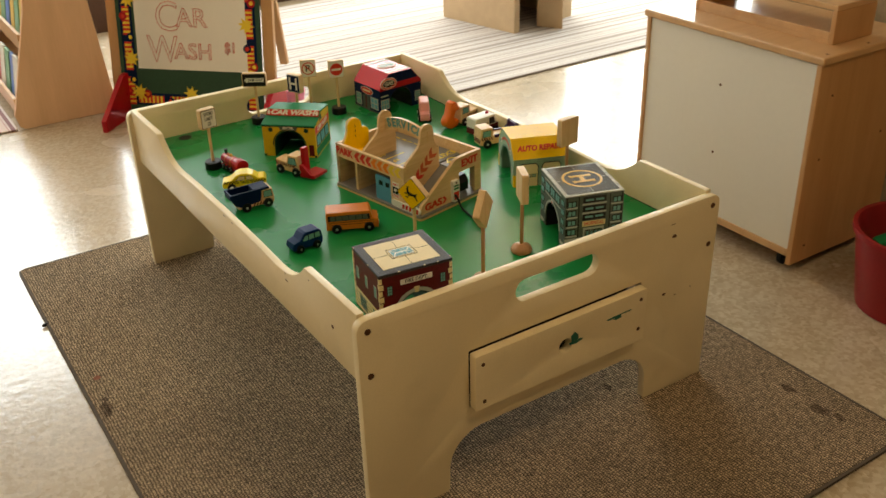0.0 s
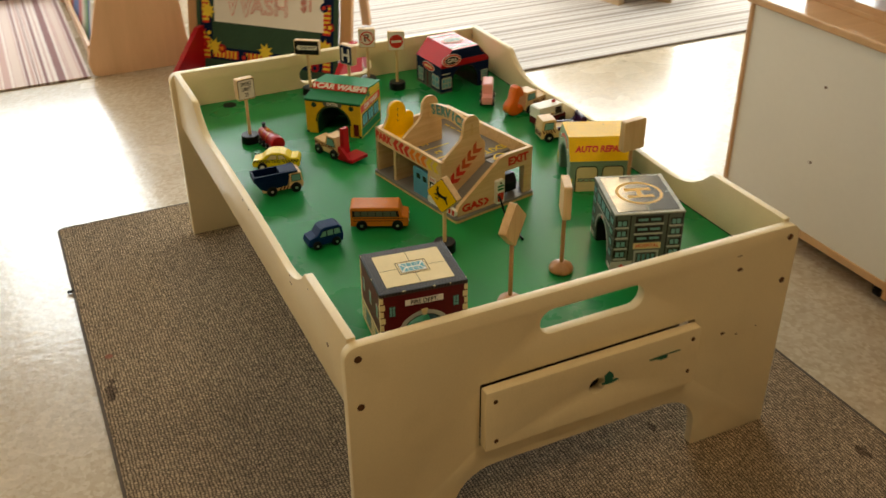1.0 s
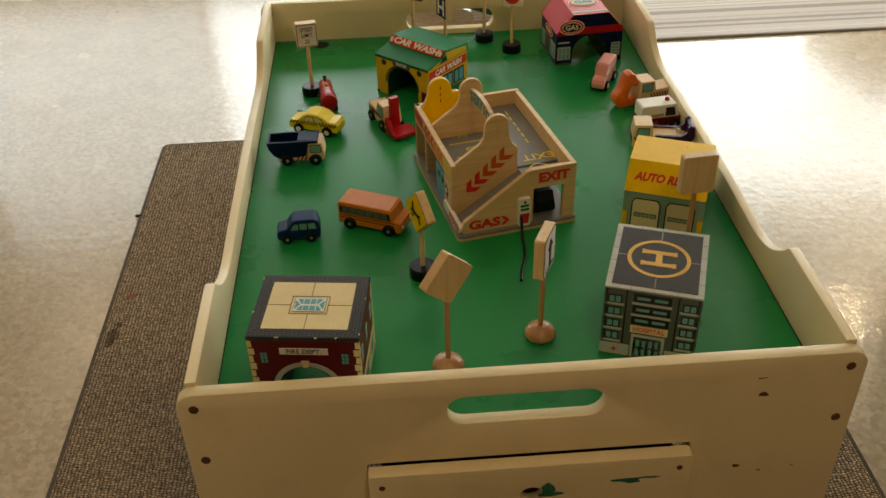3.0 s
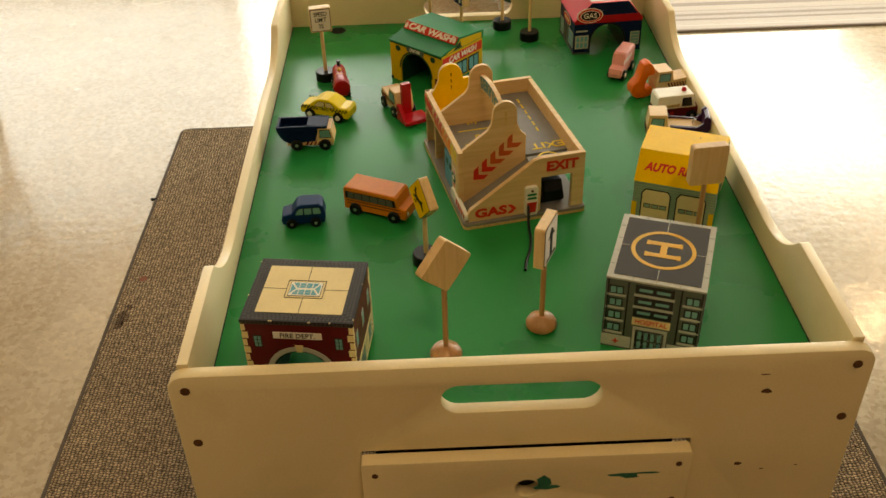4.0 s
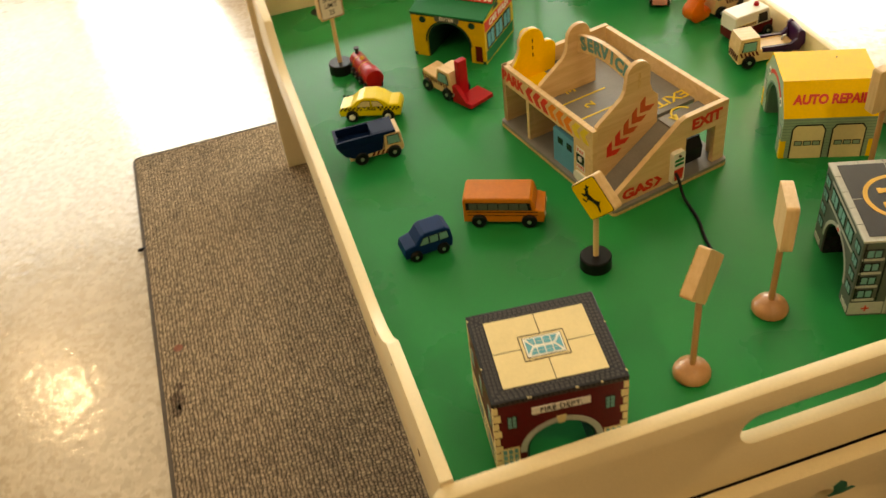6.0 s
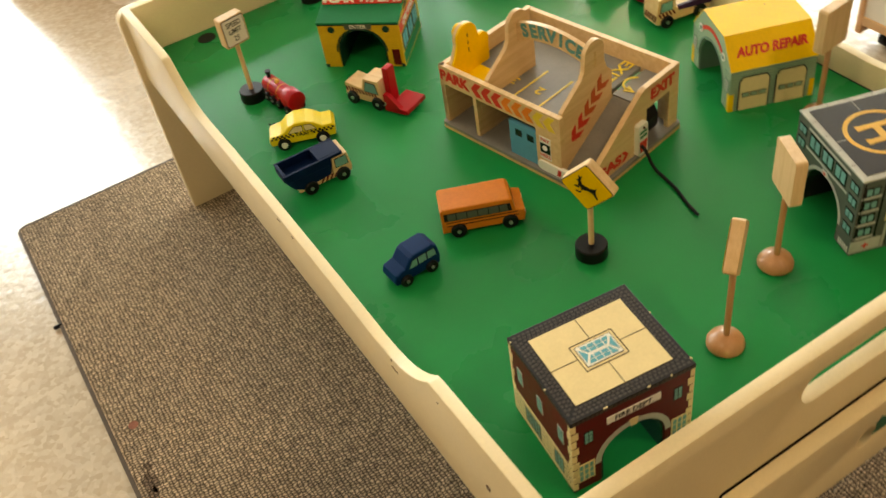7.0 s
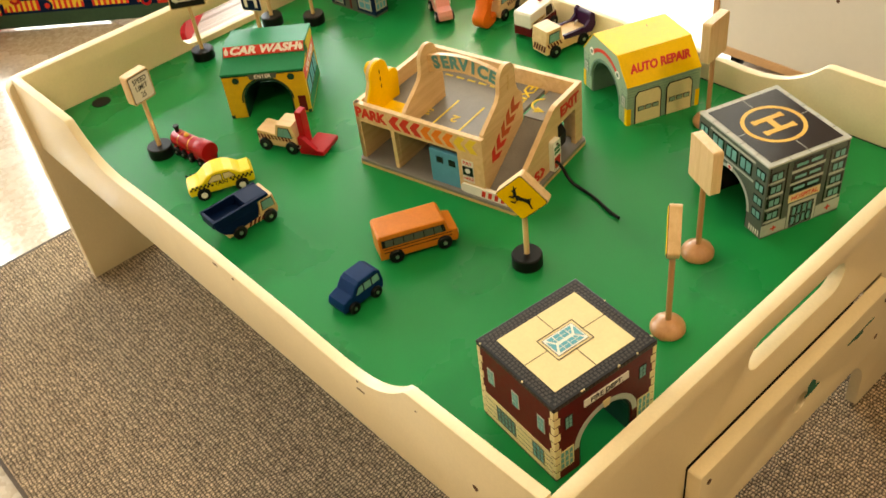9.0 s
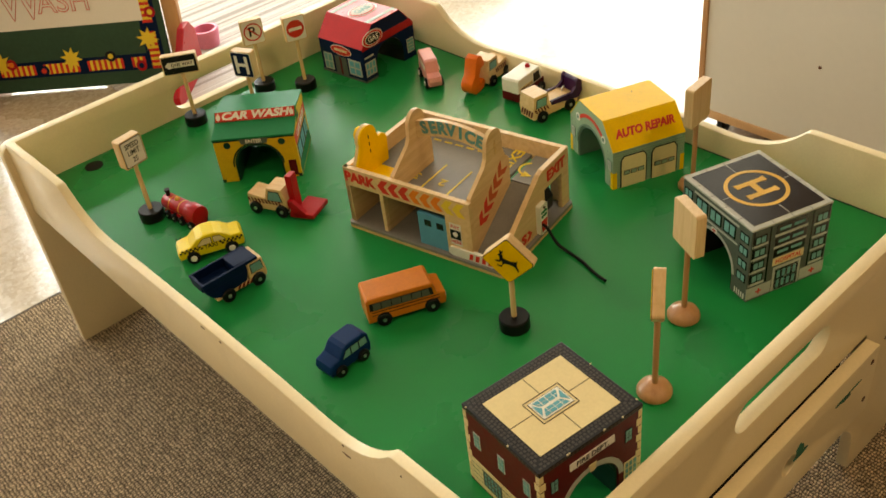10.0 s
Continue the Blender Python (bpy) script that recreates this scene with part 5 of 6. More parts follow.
def car(name, x, y, yaw, label, loop, width, material, panes, xs, r, hub=STEEL, bevel=0.003, glass=TEAL):
    t = toy(name, x, y, yaw, label)
    block(t, "body", loop, width, material, "", bevel)
    for p in panes:
        glaze(t, p, width / 2, glass)
    wheels(t, xs, width / 2 + 0.0005, r, hub)
    return t


bus()
car("toy_car", -0.312, 0.456, 183.0, "small blue wooden toy estate car", [(-0.034, 0.006), (0.034, 0.006), (0.036, 0.013), (0.033, 0.0225), (0.018, 0.0265), (0.009, 0.0385), (0.003, 0.0415), (-0.026, 0.0415), (-0.033, 0.036), (-0.036, 0.018)], 0.033, BLUE,
    [[(-0.029, 0.0245), (-0.0165, 0.0245), (-0.0165, 0.0355), (-0.027, 0.0355)], [(-0.014, 0.0245), (-0.0025, 0.0245), (-0.0025, 0.0355), (-0.014, 0.0355)], [(0, 0.0245), (0.0125, 0.0245), (0.0065, 0.0345), (0, 0.0355)]], (-0.0195, 0.0195), 0.0088)
taxi = car("toy_taxi", -0.295, 0.817, 157.0, "yellow wooden toy taxi with chequered bands", [(-0.05, 0.009), (0.05, 0.009), (0.052, 0.017), (0.049, 0.024), (0.031, 0.0285), (0.019, 0.039), (0.008, 0.0435), (-0.01, 0.0435), (-0.022, 0.039), (-0.033, 0.031), (-0.048, 0.031), (-0.052, 0.025), (-0.052, 0.015)], 0.038, TAXI,
           [[(-0.023, 0.029), (-0.006, 0.029), (-0.006, 0.038), (-0.016, 0.0375)], [(-0.002, 0.029), (0.02, 0.028), (0.01, 0.038), (-0.002, 0.038)]], (-0.03, 0.03), 0.0105, WHITE, glass=BUFF)
for yaw, s in ((0, 1), (180, -1)):
    f = face(0, -0.019 * s, yaw)
    b = bmesh.new()
    for k in range(15):
        for r in range(2):
            x = -0.049 + k * 0.0066 + r * 0.0033
            if -0.014 < x < 0.011:
                continue
            plate(f, x, 0.0205 + r * 0.0034, x + 0.0033, 0.0239 + r * 0.0034, b)
    tagged(part("check_print", b, INK, taxi), kind="stuff")
    text("lettering", "TAXI", 0.0095, f @ pose(0, 0.0235, 0), INK, taxi, T)


def dump_truck():
    t = toy("toy_dump_truck", -0.322, 0.707, -2.0, "wooden toy dump truck with a navy tipping bed")
    hw = 0.0195
    block(t, "chassis", [(-0.04, 0.009), (0.045, 0.009), (0.047, 0.018), (0.043, 0.044), (0.018, 0.044), (0.016, 0.018), (-0.04, 0.018)], 2 * hw, TOYWOOD, "", 0.0015)
    q = block(t, "bed", [(-0.034, 0.0135), (0.012, 0.0185), (0.016, 0.034), (-0.055, 0.034), (-0.046, 0.02)], 2 * hw + 0.002, NAVY, "navy tipping bed", 0.001)
    for s in (-1, 1):
        part("bed_wall", prism([[(-0.054, 0.034), (0.016, 0.034), (0.016, 0.0435), (0.036, 0.0445), (0.036, 0.0495), (-0.0575, 0.0475)]], 0.0045, face(0, s * 0.0183 + 0.00225, 0), bevel=0.001), NAVY, q)
    part("bed_wall", box((-0.001, -0.0161, 0.034), (0.036, 0.0161, 0.0492), 0.0008), NAVY, q)
    part("bed_wall", box((-0.057, -0.0161, 0.034), (-0.0525, 0.0161, 0.0474), 0.0008), NAVY, q)
    glaze(t, [(0.022, 0.026), (0.041, 0.026), (0.039, 0.04), (0.022, 0.04)], hw)
    part("windscreen", box((0.0448, -0.015, 0.026), (0.0462, 0.015, 0.04), 0.0003, pose(0, 0, 0, 0, -4)), TEAL, t)
    slats(t, -0.006, 0.0105, 5, 0.0072, hw, MAROON, 0.004, 0.007)
    wheels(t, (-0.022, 0.03), hw + 0.0005, 0.011)


def forklift():
    t = toy("toy_forklift", -0.158, 0.827, -66.0, "wooden toy forklift with red mast and fork")
    hw = 0.018
    block(t, "body", [(-0.045, 0.009), (0.03, 0.009), (0.031, 0.022), (0.024, 0.052), (-0.004, 0.052), (-0.01, 0.032), (-0.043, 0.036)], 2 * hw, TOYWOOD, "", 0.0015)
    glaze(t, [(-0.004, 0.03), (0.022, 0.03), (0.018, 0.046), (0.001, 0.046)], hw, TEAL)
    part("windscreen", box((0.0275, -0.014, 0.03), (0.0285, 0.014, 0.046), 0, pose(0, 0, 0, 0, -12)), TEAL, t)
    slats(t, -0.041, 0.0215, 10, 0.0064, hw, MAROON, -0.003, 0.008, 0.003)
    part("mast", box((0.031, -0.009, 0.008), (0.042, 0.009, 0.075), 0.001, None), RED, t, "red lifting mast")
    part("fork", box((0.04, -0.02, 0.006), (0.078, 0.03, 0.014), 0.0015), RED, t, "red flat fork")
    part("fork_cheek", prism([[(0.034, 0.004), (0.074, 0.006), (0.042, 0.034), (0.034, 0.034)]], 0.008, face(0, -0.012, 0)), RED, t)
    part("hook", tube([(0.03, -0.019, 0.012), (0.036, -0.021, 0.014), (0.037, -0.02, 0.02)], 0.001, 6), STEEL, t)
    wheels(t, (-0.03, 0.02), hw + 0.0005, 0.0115)


def train():
    t = toy("toy_train_engine", -0.277, 0.925, 98.0, "red wooden toy steam engine")
    part("chassis", box((-0.042, -0.011, 0.007), (0.042, 0.011, 0.014), 0.001), RED, t)
    part("boiler", lathe([(0.010, 0), (0.0135, 0.002), (0.0135, 0.058), (0.012, 0.061), (0.007, 0.0635)], pose(-0.018, 0, 0.0255) @ pose(0, 0, 0, 0, 90)), RED, t, smooth=True)
    part("cab", prism([arc(0, 0.022, 0.0165, 0, 360 - 22.5, 15)], 0.026, pose(-0.044, 0, 0.003) @ pose(0, 0, 0, 0, 90) @ pose(0, 0, 0, 0, 0, 90), bevel=0.0015), RED, t, smooth=True)
    part("chimney", lathe([(0.0035, 0), (0.0032, 0.008), (0.0048, 0.012), (0.0048, 0.014)], pose(0.034, 0, 0.036)), BLACK, t, smooth=True)
    part("dome", lathe([(0.0045, 0), (0.0045, 0.003), (0.002, 0.006)], pose(0.01, 0, 0.0375)), GOLD, t, smooth=True)
    for x in (0.022, -0.004):
        part("band", lathe([(0.0138, 0), (0.0138, 0.0015)], pose(x, 0, 0.0255) @ pose(0, 0, 0, 0, 90)), GOLD, t, smooth=True)
    wheels(t, (-0.03, -0.005, 0.014, 0.031), 0.0125, 0.0075)


def pink_van():
    t = toy("toy_van", 0.3, 0.952, -119.0, "pale pink wooden toy van")
    block(t, "body", [(-0.043, 0.009), (0.043, 0.009), (0.045, 0.018), (0.042, 0.027), (0.026, 0.03), (0.018, 0.05), (0.013, 0.053), (-0.038, 0.053), (-0.043, 0.048)], 0.027, PINK, "", 0.003)
    for yaw in (0, 180):
        f = face(0, -0.0135 if yaw == 0 else 0.0135, yaw)
        b = bmesh.new()
        for k in range(5):
            plate(f, -0.03 + k * 0.011, 0.034, -0.024 + k * 0.011, 0.043, b)
        part("window_print", b, PAPER, t)
    wheels(t, (-0.025, 0.026), 0.014, 0.0105, WHITE)


def digger():
    t = toy("toy_digger", 0.374, 0.86, 191.0, "wooden toy digger with an orange bucket arm")
    hw = 0.019
    block(t, "body", [(-0.046, 0.009), (0.032, 0.009), (0.033, 0.03), (0.03, 0.056), (0.0, 0.056), (-0.004, 0.036), (-0.046, 0.04)], 2 * hw, TOYWOOD, "", 0.0015)
    glaze(t, [(0.005, 0.036), (0.026, 0.036), (0.025, 0.05), (0.005, 0.05)], hw)
    slats(t, -0.04, 0.022, 8, 0.006, hw, MAROON, 0.004, 0.009, 0.003)
    slats(t, 0.006, 0.012, 4, 0.006, hw, MAROON, 0.003, 0.007, 0.003)
    arm = [(0.033, 0.05), (0.04, 0.07), (0.048, 0.075), (0.058, 0.071), (0.062, 0.06), (0.067, 0.04)] + arc(0.062, 0.02, 0.018, 40, -80, 8) + [(0.05, 0.003), (0.04, 0.006), (0.035, 0.016), (0.04, 0.024), (0.048, 0.018), (0.053, 0.024), (0.052, 0.036), (0.046, 0.048)]
    part("bucket_arm", prism([arm], 0.026, face(0, 0.013, 0), bevel=0.003), DEEPORANGE, t, "orange bucket arm", smooth=True)
    wheels(t, (-0.028, 0.02), hw + 0.0005, 0.011)


def ambulance():
    t = toy("toy_ambulance", 0.367, 0.763, 8.0, "white and maroon wooden toy ambulance with red light")
    hw = 0.019
    block(t, "lower_body", [(-0.043, 0.009), (0.041, 0.009), (0.043, 0.022), (0.04, 0.026), (-0.043, 0.026)], 2 * hw, MAROON, "maroon lower body with cross", 0.0012)
    block(t, "upper_body", [(-0.043, 0.026), (0.034, 0.026), (0.026, 0.053), (-0.04, 0.053), (-0.043, 0.05)], 2 * hw, WHITE, "white upper body", 0.002)
    glaze(t, [(0.006, 0.031), (0.025, 0.031), (0.021, 0.046), (0.006, 0.046)], hw, CHARCOAL)
    for yaw, s in ((0, 1), (180, -1)):
        f = face(0, -hw * s, yaw)
        pn = part("name_panel", plate(f, -0.04 * s if s > 0 else -0.004, 0.029, 0.002 if s > 0 else 0.038, 0.036), BUFF, t)
        text("lettering", "AMBULANCE", 0.0062, f @ pose(-0.018 * s, 0.0325, 0), MAROON, pn, T)
        b = plate(f, -0.0125 * s - 0.004, 0.016, -0.0125 * s + 0.004, 0.0185)
        plate(f, -0.0125 * s - 0.0012, 0.0132, -0.0125 * s + 0.0012, 0.0213, b)
        part("cross", b, PRINTRED, t)
    part("beacon", lathe([(0.0045, 0), (0.0045, 0.003), (0.003, 0.006), (0.001, 0.007)], pose(0.014, 0, 0.053)), RED, t, "red roof light", smooth=True)
    wheels(t, (-0.026, 0.026), hw + 0.0005, 0.0105)


def tow_truck():
    t = toy("toy_tow_truck", 0.349, 0.683, 172.0, "wooden toy tow truck with a purple crane bed")
    hw = 0.02
    block(t, "body", [(-0.05, 0.009), (0.052, 0.009), (0.053, 0.03), (0.05, 0.054), (0.018, 0.054), (0.015, 0.03), (-0.03, 0.03), (-0.05, 0.024)], 2 * hw, TOYWOOD, "", 0.0015)
    glaze(t, [(0.024, 0.032), (0.046, 0.032), (0.044, 0.047), (0.024, 0.047)], hw)
    part("windscreen", box((0.0512, -0.015, 0.032), (0.0524, 0.015, 0.047), 0, pose(0, 0, 0, 0, -6)), TEAL, t)
    slats(t, 0.017, 0.0215, 5, 0.0066, hw, MAROON, 0.004, 0.008, 0.0035)
    b = bmesh.new()
    for k in range(5):
        y = -0.016 + k * 0.0068
        shape(face(0.053, 0, 90), [(y, 0.014), (y + 0.0035, 0.014), (y + 0.0075, 0.026), (y + 0.004, 0.026)], b)
    part("stripe_print", b, MAROON, t)
    crane = [(0.012, 0.026), (-0.02, 0.022), (-0.052, 0.018), (-0.06, 0.03), (-0.058, 0.05), (-0.052, 0.055), (-0.046, 0.05), (-0.046, 0.04), (-0.036, 0.032), (0.012, 0.034)]
    for s in (-1, 1):
        part("crane_side", prism([crane], 0.005, face(0, s * 0.0185 + 0.0025, 0), bevel=0.001), PURPLE, t, "purple crane side")
    part("crane_back", box((-0.058, -0.018, 0.02), (-0.048, 0.018, 0.052), 0.003), PURPLE, t, "purple crane back")
    part("hook", tube([(-0.03, 0, 0.03), (-0.03, 0, 0.037), (-0.036, 0, 0.038)], 0.0015, 6), STEEL, t)
    wheels(t, (-0.03, 0.034), hw + 0.0005, 0.0115)


dump_truck()
forklift()
train()
pink_van()
digger()
ambulance()
tow_truck()
inside = pose(-0.047, 0.418, BOARD + 0.0105, 0, 0, 12.2)
t = thing("toy_car", inside @ pose(0.15, 0.045, 0, 0, 0, 90), "black wooden toy car inside the service station", "toy vehicle", "toy vehicles")
block(t, "body", [(-0.034, 0.008), (0.034, 0.008), (0.035, 0.018), (0.016, 0.026), (0.008, 0.042), (-0.026, 0.043), (-0.035, 0.028)], 0.032, BLACK)
glaze(t, [(-0.02, 0.027), (0.01, 0.027), (0.004, 0.038), (-0.018, 0.038)], 0.016, STONELIGHT)
wheels(t, (-0.02, 0.02), 0.0162, 0.0095, WHITE)


# ---- toy road signs ----
def sign(name, x, y, n, label, outline, thick, centre, base, dome, art, wood_mat=TOYWOODZ):
    """A plate on a peg in a round foot; n is the way that its printed side looks."""
    t = thing(name, on_board(x, y, n + 90), label, "toy road sign", "toy road signs")
    r = base
    if dome:
        part("foot", lathe([(r * 0.9, 0), (r, 0.003), (r, 0.007), (r * 0.86, 0.013), (r * 0.45, 0.018), (r * 0.3, 0.0195)]), BEECH, t, "turned beech foot", smooth=True)
    else:
        part("foot", lathe([(r, 0), (r, 0.017), (r * 0.93, 0.019), (r * 0.3, 0.019)]), BLACK, t, "black round foot", smooth=True)
    low = min(p[1] for p in outline)
    part("peg", lathe([(0.0038, 0.015), (0.0038, centre + low + 0.006)], seg=14), BEECH if dome else TOYWOODZ, t, smooth=True)
    pl = part("plate", prism([outline], thick, face(0, thick / 2, 0, centre), bevel=0.0012), wood_mat, t, "plywood plate")
    art(face(0, -thick / 2, 0, centre), pl)
    return t


def grow(loop, k):
    return [(x * k, z * k) for x, z in loop]


def sheet(f, pl, loop, material, lift=0.0, name="print"):
    return part(name, shape(f, loop, None, lift), material, pl)


SQ = rounded(-0.0215, -0.025, 0.0215, 0.025, 0.003, 3)
DI = [(x * 0.7071 - y * 0.7071, x * 0.7071 + y * 0.7071) for x, y in rounded(-0.026, -0.026, 0.026, 0.026, 0.004, 3)]
DI2 = [(x * 0.7071 - y * 0.7071, x * 0.7071 + y * 0.7071) for x, y in rounded(-0.029, -0.029, 0.029, 0.029, 0.004, 3)]


def deer_art(f, pl):
    sheet(f, pl, grow(DI, 0.97), INK)
    sheet(f, pl, grow(DI, 0.94), YELLOW, T)
    body = [(-0.011, 0.0035), (-0.006, 0.005), (0.004, 0.001), (0.011, 0.0015), (0.014, 0.004), (0.0125, -0.001), (0.012, -0.005), (0.015, -0.013), (0.0135, -0.0135), (0.0095, -0.006), (0.003, -0.0035), (-0.004, -0.003), (-0.009, -0.0075), (-0.014, -0.006), (-0.0145, -0.0075), (-0.008, -0.0095), (-0.0065, -0.004), (-0.0075, 0.0005), (-0.0095, 0.001), (-0.0155, 0.0015), (-0.0165, 0.0), (-0.0095, -0.0015)]
    neck = [(-0.0105, 0.001), (-0.006, 0.003), (-0.0065, 0.009), (-0.0095, 0.012), (-0.0135, 0.0095), (-0.0105, 0.0085)]
    horn = [(-0.009, 0.011), (-0.0075, 0.011), (-0.005, 0.0165), (-0.006, 0.017), (-0.0075, 0.0145), (-0.0095, 0.0175), (-0.0105, 0.017)]
    b = bmesh.new()
    for lp in (body, neck, horn):
        shape(f, lp, b, 2 * T + 0.00003 * len(lp))
    part("leaping_animal_print", b, INK, pl)


def speed_art(f, pl):
    sheet(f, pl, grow(SQ, 0.92), INK)
    sheet(f, pl, grow(SQ, 0.87), PAPER, T)
    for body, z in (("SPEED", 0.0125), ("LIMIT", 0.0005), ("25", -0.0125)):
        text("lettering", body, 0.0125, f @ pose(0, z, 0), INK, pl, 2 * T, sx=0.78)


def oneway_art(f, pl):
    sheet(f, pl, rounded(-0.031, -0.017, 0.031, 0.017, 0.002, 2), INK)
    sheet(f, pl, [(-0.027, 0), (-0.019, -0.008), (-0.019, -0.005), (0.027, -0.005), (0.027, 0.006), (-0.019, 0.006), (-0.019, 0.008)], PAPER, T)
    text("lettering", "ONE WAY", 0.009, f @ pose(0.004, 0.0005, 0), INK, pl, 2 * T, sx=0.95)


def h_art(f, pl):
    sheet(f, pl, grow(SQ, 0.95), PAPER)
    sheet(f, pl, grow(SQ, 0.9), NAVY, T)
    b = plate(f, -0.0135, -0.017, -0.0075, 0.017, None, 2 * T)
    plate(f, 0.0075, -0.017, 0.0135, 0.017, b, 2 * T)
    plate(f, -0.0075, -0.003, 0.0075, 0.003, b, 2 * T)
    part("letter", b, PAPER, pl)


def ring_art(f, pl):
    sheet(f, pl, grow(SQ, 0.92), PAPER)
    text("lettering", "R", 0.027, f @ pose(0, 0.001, 0), INK, pl, T, sx=1.1)
    part("ring", shape(f, arc(0, 0.001, 0.018, 0, 352, 44), None, 2 * T, T, [arc(0, 0.001, 0.0155, 0, 352, 44)]), PRINTRED, pl)
    part("bar", shape(f @ pose(0, 0.001, 0, 0, 0, -45), [(-0.016, -0.0012), (0.016, -0.0012), (0.016, 0.0012), (-0.016, 0.0012)], None, 3 * T), PRINTRED, pl)


def stop_art(f, pl):
    sheet(f, pl, grow(SQ, 0.92), PAPER)
    sheet(f, pl, arc(0, 0, 0.0175, 0, 352, 44), PRINTRED, T)
    part("bar", plate(f, -0.013, -0.003, 0.013, 0.003, None, 2 * T), PAPER, pl)


def yellow_art(f, pl):
    sheet(f, pl, grow(DI2, 0.96), INK)
    sheet(f, pl, grow(DI2, 0.92), YELLOW, T)


def paper_art(f, pl):
    sheet(f, pl, rounded(-0.025, -0.03, 0.025, 0.03, 0.004, 3), INK)
    sheet(f, pl, rounded(-0.024, -0.029, 0.024, 0.029, 0.004, 3), PAPER, T)
    b = bmesh.new()
    plate(f, -0.004, -0.02, 0.004, 0.008, b, 2 * T)
    shape(f, [(-0.012, 0.008), (0.012, 0.008), (0, 0.022)], b, 2 * T)
    plate(f, -0.018, -0.025, 0.018, -0.022, b, 2 * T)
    part("arrow_print", b, INK, pl)


TALL = rounded(-0.027, -0.032, 0.027, 0.032, 0.004, 3)
sign("toy_deer_crossing_sign", -0.114, 0.332, 205, "yellow diamond toy road sign with leaping deer on black foot", DI, 0.014, 0.118, 0.021, False, deer_art)
sign("toy_speed_limit_sign", -0.311, 0.979, 280, "white toy speed limit sign on a black foot", SQ, 0.017, 0.132, 0.021, False, speed_art)
sign("toy_one_way_sign", -0.088, 1.205, 236, "black toy one way sign on a black foot", rounded(-0.033, -0.019, 0.033, 0.019, 0.003, 3), 0.014, 0.126, 0.021, False, oneway_art)
sign("toy_hospital_sign", -0.023, 1.08, 205, "navy toy hospital sign with white H", SQ, 0.016, 0.136, 0.021, False, h_art)
sign("toy_no_parking_sign", 0.075, 1.206, 250, "white toy no parking sign with red ring on black foot", SQ, 0.014, 0.126, 0.021, False, ring_art)
sign("toy_no_entry_sign", 0.13, 1.14, 252, "white toy no entry sign with red disc on black foot", SQ, 0.014, 0.13, 0.021, False, stop_art)
sign("toy_diamond_sign", -0.091, 0.118, 126, "plywood diamond toy sign with yellow printed side on beech foot", DI2, 0.014, 0.158, 0.022, True, yellow_art)
sign("toy_square_sign", 0.045, 0.173, -25, "plywood square toy sign with white printed side on beech foot", TALL, 0.014, 0.15, 0.022, True, paper_art)
sign("toy_square_sign", 0.303, 0.342, 96, "plywood square toy sign with blank wooden side on beech foot", TALL, 0.014, 0.152, 0.022, True, paper_art)

# ---- cabinet beside the table ----
cab = thing("cabinet", pose(0.96, 0, 0), "birch cabinet on castors with a white back panel", "cabinet")
part("back_panel", box((0.004, 0.193, 0.075), (0.012, 0.761, 0.585)), WHITEBOARD, cab, "white melamine back panel")
part("side_panel", box((0, 0.178, 0.032), (0.37, 0.193, 0.588), 0.002), AGEDV, cab)
part("side_panel", box((0, 0.761, 0.032), (0.37, 0.776, 0.588), 0.002), AGEDV, cab)
part("top", box((-0.006, 0.17, 0.588), (0.382, 0.784, 0.608), 0.004), AGED, cab)
part("bottom", box((0, 0.193, 0.055), (0.37, 0.761, 0.075), 0.001), AGED, cab)
part("shelf", box((0.03, 0.193, 0.32), (0.36, 0.761, 0.34), 0.001), AGED, cab)
for x in (0.05, 0.32):
    for y in (0.235, 0.727):
        c = part("castor", lathe([(0.018, -0.009), (0.0215, -0.007), (0.0215, 0.007), (0.018, 0.009)], pose(x, y, 0.0215, 90)), RUBBER, cab, smooth=True)
        part("fork", box((x - 0.012, y - 0.013, 0.025), (x + 0.012, y + 0.013, 0.055), 0.002), BLACK, c)
for y, z in ((0.485, 0.261), (0.485, 0.458)):
    part("screw", lathe([(0.004, 0), (0.004, 0.001)], face(0.004, y, -90, z), seg=12), SCREW, cab)
for x, z in ((0.05, 0.08), (0.05, 0.33), (0.06, 0.5), (0.3, 0.1), (0.3, 0.52), (0.3, 0.35)):
    part("screw", lathe([(0.0035, 0), (0.0035, 0.001)], face(x, 0.178, 0, z), seg=10), SCREW, cab)
for x, y in ((0.03, 0.19), (0.35, 0.19), (0.19, 0.19)):
    part("screw", lathe([(0.004, 0), (0.004, 0.0008)], pose(x, y, 0.608), seg=10), SCREW, cab)
stand = thing("wooden_stand", pose(1.06, 0.23, 0.608), "small open birch display stand on the cabinet", "stand")
part("end_panel", box((0, 0, 0), (0.16, 0.014, 0.085), 0.002), AGEDV, stand)
part("end_panel", box((0, 0.446, 0), (0.16, 0.46, 0.085), 0.002), AGEDV, stand)
part("bottom_board", box((0, 0.014, 0), (0.16, 0.446, 0.012), 0.001), AGED, stand)
part("front_rail", box((0, 0.014, 0.012), (0.012, 0.446, 0.03), 0.001), AGED, stand)
part("top_board", box((0.0, 0.0, 0.085), (0.16, 0.46, 0.099), 0.002), AGED, stand)

